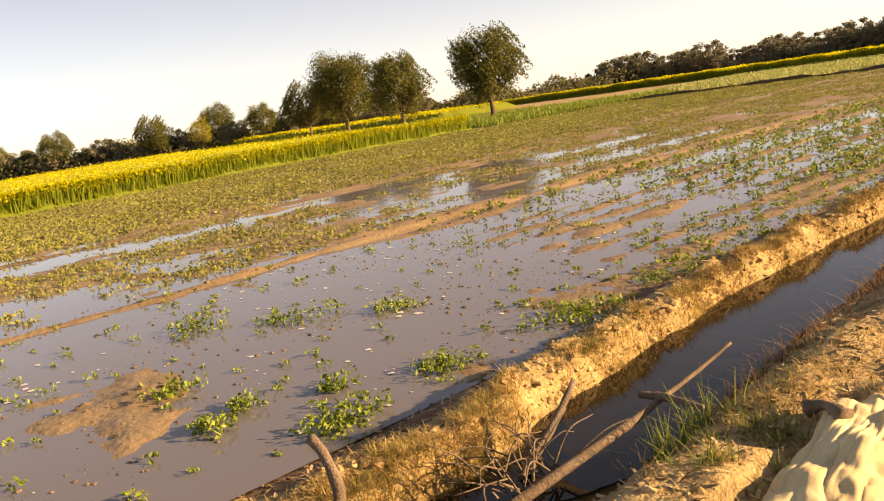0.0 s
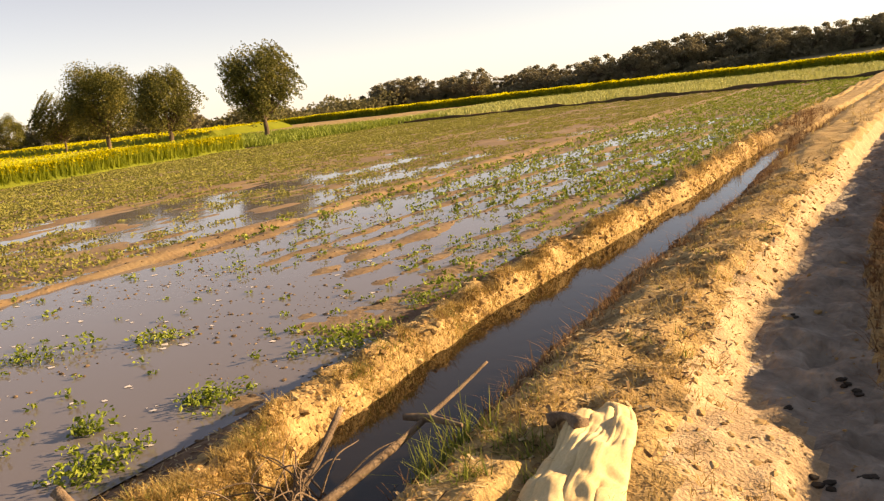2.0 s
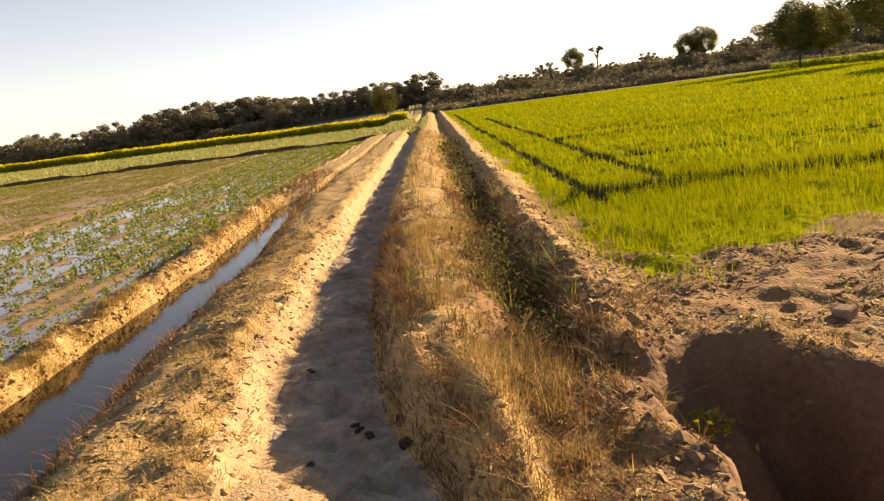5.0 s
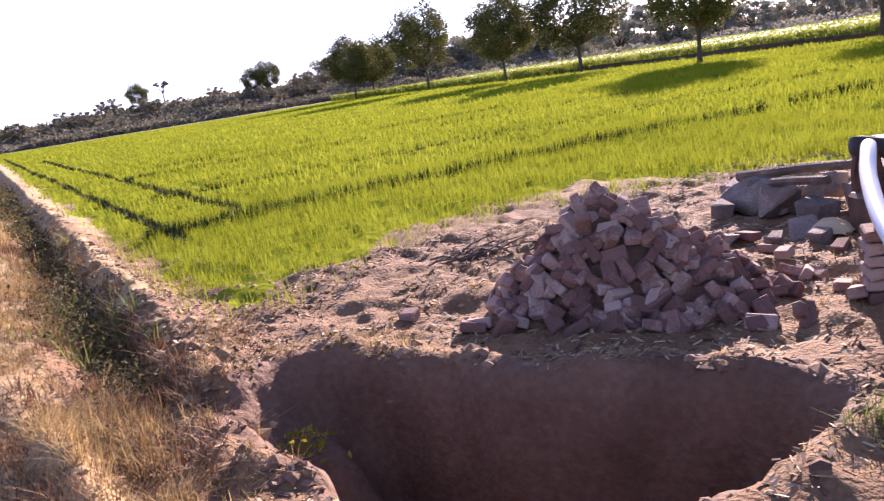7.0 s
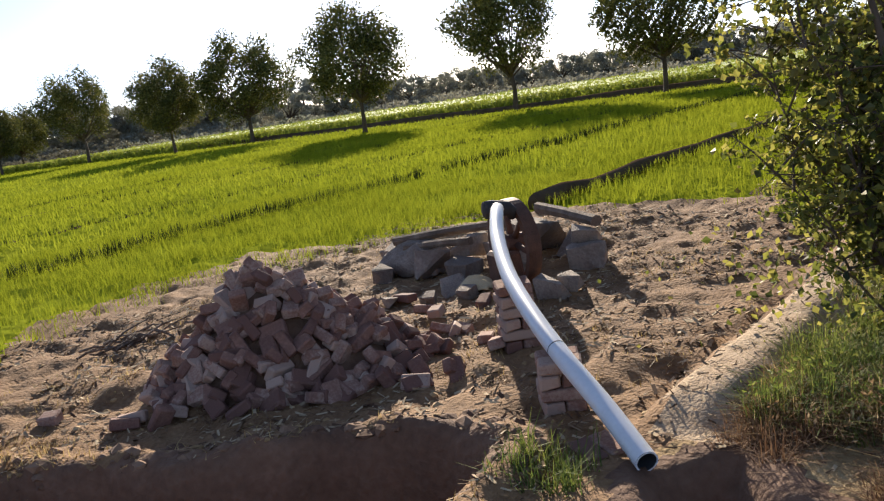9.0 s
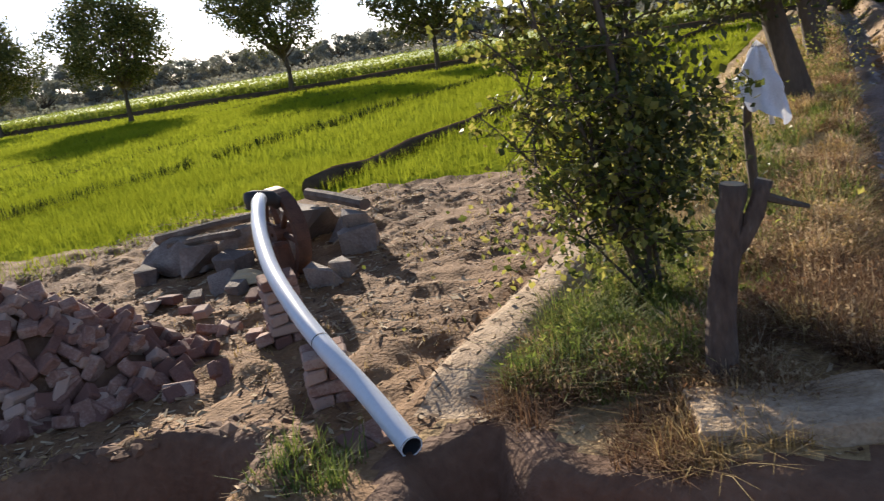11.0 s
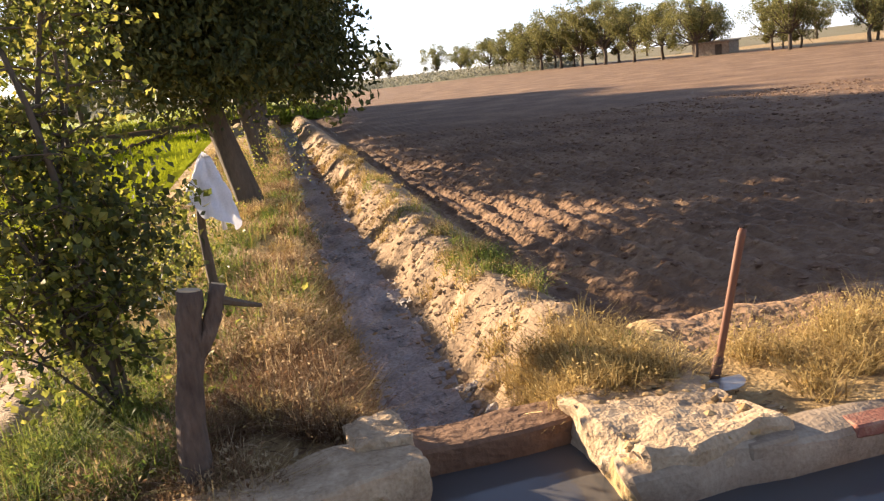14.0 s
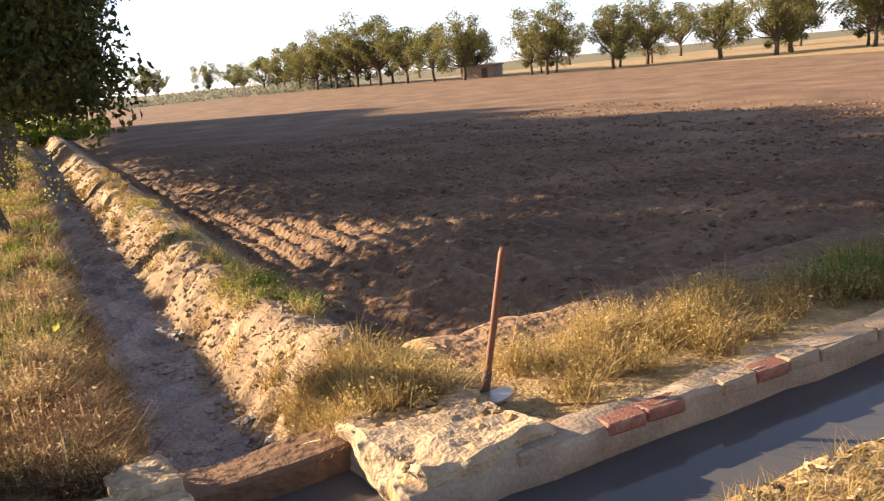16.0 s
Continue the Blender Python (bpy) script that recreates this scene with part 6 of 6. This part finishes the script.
def stump():
    ob = tagged(empty("tree_stump", pose(4.1, 0.5, float(height(4.1, 0.5)))), "tall sawn-off dark tree stump with pale cut ends", "stump")
    r = random.Random(9)
    for pts, radii in [([(0, 0, -0.1), (0.02, -0.02, 0.3), (0.06, -0.07, 0.62), (0.08, -0.1, 0.86)], [0.085, 0.06, 0.056, 0.055]), ([(0.05, -0.06, 0.55), (0.08, -0.16, 0.68), (0.12, -0.22, 0.86)], [0.042, 0.038, 0.034])]:
        line = smooth_line(pts, 4)
        v, f = tube(line, np.interp(np.linspace(0, 1, len(line)), np.linspace(0, 1, len(radii)), radii), 14, 0.3, r)
        bole = fast_mesh("trunk", v, f, STUMP_BARK, ob, shade=True)
        d = (line[-1] - line[-2]).normalized()
        v, f = tube([line[-1], line[-1] + d * 0.006], [radii[-1] * 0.9, radii[-1] * 0.85], 12)
        fast_mesh("cut_face", v, f, PALE_WOOD, bole)["label"] = "pale sawn wood"
    v, f = tube([(0.1, -0.2, 0.8), (0.2, -0.3, 0.74), (0.26, -0.38, 0.7)], [0.022, 0.016, 0.01], 6)
    fast_mesh("side_shoot", v, f, BARK, ob)
    return ob


stump()


def bag_post():
    ob = tagged(empty("bag_post", pose(6.66, 0.49, float(height(6.66, 0.49)))), "rough wooden post with a white plastic bag pulled over its top", "post")
    v, f = tube(smooth_line([(0, 0, -0.1), (0.0, 0.02, 0.4), (0, 0.03, 0.8), (0.0, -0.03, 1.12)], 4), [0.036] * 6 + [0.03] * 7, 8, 0.2, random.Random(3))
    fast_mesh("pole", v, f, BARK, ob, shade=True)
    n, rows, V, F = 48, 26, [], []
    for i in range(rows):
        t = i / (rows - 1)
        z = 1.25 - 0.42 * t
        for j in range(n):
            a = 2 * math.pi * j / n
            rad = 0.035 + 0.13 * t ** 0.8 + (0.028 * math.sin(3 * a + 4 * t) + 0.022 * math.sin(5 * a + 1 - 3 * t) + 0.014 * math.sin(9 * a + 5 * t)) * t ** 0.6 + 0.02 * noise.noise(Vector((2 * math.cos(a), 2 * math.sin(a), 5 * t)))
            V.append((rad * math.cos(a) * 0.8, -0.09 + rad * math.sin(a) + 0.03 * (1 - t), z + 0.09 * t * math.sin(a + 0.3) + 0.025 * math.sin(4 * a + 1) * t + 0.015 * math.sin(7 * a) * t))
    for i in range(rows - 1):
        for j in range(n):
            k = (j + 1) % n
            F.append((i * n + j, i * n + k, (i + 1) * n + k, (i + 1) * n + j))
    V.append((0, -0.06, 1.29))
    for j in range(0, n, 2):
        F.append((len(V) - 1, j, (j + 1) % n, (j + 2) % n))
    bag = fast_mesh("plastic_bag", V, F, BAG, ob, shade=True)
    bag["label"] = "white woven plastic bag"
    v, f = tube([(-0.03, -0.12, 0.85), (-0.04, -0.13, 0.72)], [0.012, 0.018], 6)
    fast_mesh("bag_tail", v, f, BAG, bag, shade=True)
    return ob


bag_post()


def young_tree():
    rng, r2 = random.Random(14), np.random.RandomState(14)
    x, y = 5.2, 1.0
    ob = tagged(empty("young_tree", pose(x, y, float(height(x, y)))), "young leafy bush-like tree with broad yellow-green leaves", "tree")
    pts, twigs = [], []
    stems = [(0.1, 0.0, 3.4, 0.03), (-0.1, 0.32, 3.7, 0.034), (0.25, 0.55, 3.1, 0.026), (-0.05, 0.58, 2.5, 0.02), (0.1, 0.7, 1.75, 0.016), (0.25, -0.08, 2.5, 0.02), (-0.2, 0.45, 1.7, 0.02), (0.3, 0.1, 3.0, 0.022), (-0.35, 0.55, 1.0, 0.012), (-0.3, 0.2, 1.1, 0.012), (0.2, -0.1, 1.2, 0.014)]
    for tx, ty, tz, rad in stems:
        top = Vector((tx, ty, tz))
        root = Vector((rng.uniform(-0.07, 0.07), rng.uniform(-0.07, 0.07), -0.05))
        mid = Vector((tx * 0.3 + rng.uniform(-0.16, 0.16), ty * 0.3 + rng.uniform(-0.16, 0.16), tz * 0.4))
        bend = Vector((tx * 0.8 + rng.uniform(-0.14, 0.14), ty * 0.8 + rng.uniform(-0.14, 0.14), tz * 0.72))
        line = smooth_line([root, mid, bend, top], 6)
        fast_mesh("stem", *tube(line, np.linspace(rad * 0.75, 0.004, len(line)), 7, 0.15, rng), BARK, ob, shade=True)
        for i in range(18 if tz > 1.5 else 12):
            q = line[min(len(line) - 1, 4 + int((len(line) - 4) * (i + rng.random()) / (18 if tz > 1.5 else 12)))]
            d = Vector((rng.uniform(-1, 1), rng.uniform(-1, 1), rng.uniform(-0.35, 0.7))).normalized() * rng.uniform(0.22, 0.5)
            tip = q + d + Vector((0, 0, 0.05))
            twigs.append(tube([q, q + d * 0.5 + Vector((0, 0, 0.04)), tip], [0.008, 0.005, 0.002], 5, cap=False))
            for s in range(7):
                p = q.lerp(tip, 0.3 + 0.7 * rng.random())
                g = Vector((rng.uniform(-1, 1), rng.uniform(-1, 1), rng.uniform(-0.7, 0.5))).normalized() * rng.uniform(0.08, 0.2)
                twigs.append(tube([p, p + g], [0.003, 0.0015], 4, cap=False))
                w = np.linspace(0.3, 1.1, 6)[:, None]
                pts.append(np.array(p)[None] + w * np.array(g)[None] + r2.normal(0, 0.022, (6, 3)))
    # thick growth low down round the stems, its shade painted by darker leaves
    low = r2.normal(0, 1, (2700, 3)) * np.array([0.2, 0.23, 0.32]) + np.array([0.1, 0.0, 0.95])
    fast_mesh("lower_crown", *leaves(low[low[:, 2] > 0.03], np.full((low[:, 2] > 0.03).sum(), 0.05), r2, 0.7, 0.78), LEAF_IN_SHADE, ob)["label"] = "dense leaves low on the tree, coloured dark for shade"
    pts.append(r2.normal(0, 1, (420, 3)) * np.array([0.25, 0.4, 0.2]) + np.array([-0.1, 0.3, 0.4]))
    pts = np.concatenate(pts)
    pts = pts[pts[:, 2] > 0.03]
    fast_mesh("twig_growth", *join(twigs), BARK, ob, shade=True)
    fast_mesh("crown", *leaves(pts, np.full(len(pts), 0.047), r2, 0.7, 0.78), BUSH_LEAF, ob)
    return ob


young_tree()
# scrub at the foot of the tree row
r = np.random.RandomState(44)
pts = []
for cx, cy, cz, s, n in [(8.0, 1.2, 0.25, 0.28, 800), (8.6, 1.1, 0.3, 0.3, 800), (10.2, 1.0, 0.3, 0.3, 700), (15.5, 0.2, 0.3, 0.4, 800), (20, 0.0, 0.5, 0.5, 800)]:
    pts.append(r.normal(0, 1, (n, 3)) * np.array([s, s, s * 0.8]) + np.array([cx, cy, cz]))
pts = np.concatenate(pts)
pts = pts[pts[:, 2] > height(pts[:, 0], pts[:, 1]) + 0.01]
tagged(fast_mesh("undergrowth", *leaves(pts, np.full(len(pts), 0.05), r, 0.2, 0.6), BUSH_LEAF), "leafy scrub among the grass under the trees", "undergrowth", kind="stuff")


def spade():
    ob = tagged(empty("spade", pose(4.14, -2.0, float(height(4.14, -2.0)))), "long-handled steel spade stuck in the canal bank", "spade")
    v, f = tube([(0.0, 0.0, -0.03), (0.0, -0.05, 0.2), (-0.01, -0.17, 0.74), (-0.01, -0.18, 0.77)], [0.019, 0.019, 0.021, 0.018], 12)
    fast_mesh("handle", v, f, HANDLE, ob, shade=True)
    v, f = tube([(0.0, 0.01, -0.02), (0.0, -0.035, 0.14)], [0.028, 0.024], 12)
    fast_mesh("socket", v, f, RUST, ob, shade=True)
    bm = bmesh.new()
    top, low = [], []
    for k in range(13):
        a = math.pi * k / 12
        p = (-0.02 - 0.17 * math.sin(a), 0.02 + 0.15 * math.cos(a))
        top.append(bm.verts.new((*p, 0.035 + 0.012 * math.sin(a))))
        low.append(bm.verts.new((*p, 0.031 + 0.012 * math.sin(a))))
    bm.faces.new(top)
    bm.faces.new(low[::-1])
    for k in range(13):
        j = (k + 1) % 13
        bm.faces.new((top[k], low[k], low[j], top[j]))
    part("blade", bm, STEEL, ob, "bright worn steel blade")
    return ob


spade()


def canal_wall():
    """Brick wall along the canal with crumbling mortar, and the mud stop before the dry channel."""
    wall = tagged(empty("canal_wall", pose(3.5, -1.24, 0)), "low crumbling brick wall with sandy mortar along the canal", "wall", kind="structure")
    part("wall_core", rough_box((0.2, 5.6, 0.42), 24, 0.02, 0.045, 0.2, 3), MORTAR, wall).matrix_basis = pose(0.05, -2.8, -0.12)
    for k in range(22):
        y = -0.14 - 0.245 * k
        if k in (0, 1, 3, 6):
            continue
        b = brick_at(wall, pose(-0.015 + rk.uniform(-0.012, 0.006), y, 0.06 + rk.uniform(-0.006, 0.006), 0, 0, 90 + rk.uniform(-2, 2)), 0)
        if k in (4, 5, 8, 13, 14, 18):
            b.data = BARE
        else:
            b.data = COATED
            b.location.x += 0.012
    lump = tagged(part("earth_block", displaced(displaced(rough_box((0.86, 0.72, 0.34), 30, 0.03, 0.05, 0.3, 8), 0.02, 0.13, 2), 0.009, 0.045, 5), SANDY), "eroded pale earth block at the wall's end", "earth block", kind="structure")
    lump.matrix_basis = pose(3.9, -1.6, -0.035, 0, 0, 4)
    rc = np.random.RandomState(61)
    spots = np.stack([rc.uniform(3.5, 4.28, 420), rc.uniform(-1.93, -1.27, 420), np.full(420, 0.125)], 1)
    tagged(fast_mesh("slab_crumbs", *lumps(spots, 0.005 + 0.03 * rc.rand(420) ** 3, rc, 0.6), CRUMB), "crumbs of dry earth strewn over the earth block", "crumbs", kind="stuff")
    # dam coloured dark to stand for the shade of the grass beside it
    gate = tagged(part("mud_stop", displaced(rough_box((0.26, 0.98, 0.42), 16, 0.015, 0.022, 0.3, 5), 0.008, 0.05, 2), DAMP_SHADED), "smooth mud dam closing off the dry channel", "dam", kind="structure")
    gate.matrix_basis = pose(4.24, -0.87, -0.15, 0, -4, 3)
    post = tagged(part("gate_block", displaced(rough_box((0.3, 0.26, 0.34), 10, 0.012, 0.03, 0.2, 6), 0.014, 0.05, 2), SANDY), "worn mortar block beside the mud dam", "block", kind="structure")
    post.matrix_basis = pose(4.16, -0.3, 0.02, 0, 0, 10)
    side = tagged(part("canal_side_wall", displaced(rough_box((0.4, 1.05, 0.5), 14, 0.012, 0.03, 0.25, 7), 0.014, 0.05, 2), SANDY), "low worn mortar wall beside the canal", "wall", kind="structure")
    side.matrix_basis = pose(3.88, 0.08, -0.11, 0, 0, 16)


canal_wall()


def field_hut():
    x, y = 90.5, -54.0
    hut = tagged(empty("field_hut", pose(x, y, float(height(x, y)), 0, 0, 32)), "low mud-brick field hut beyond the ploughed land", "hut")
    bm = rough_box((4.6, 2.6, 1.5), 2, 0.05, 0.05, 1.0, 2)
    part("wall", bm, MORTAR, hut).matrix_basis = pose(0, 0, 0.7)
    part("roof", rough_box((5.0, 3.0, 0.14), 1, 0.03, 0.03, 1.0, 3), STONE, hut).matrix_basis = pose(0, 0, 1.52)
    part("door", rough_box((0.8, 0.06, 1.2), 0, 0.01, 0, 1, 1), BARK, hut).matrix_basis = pose(-1.0, 1.33, 0.6)
    return hut


field_hut()
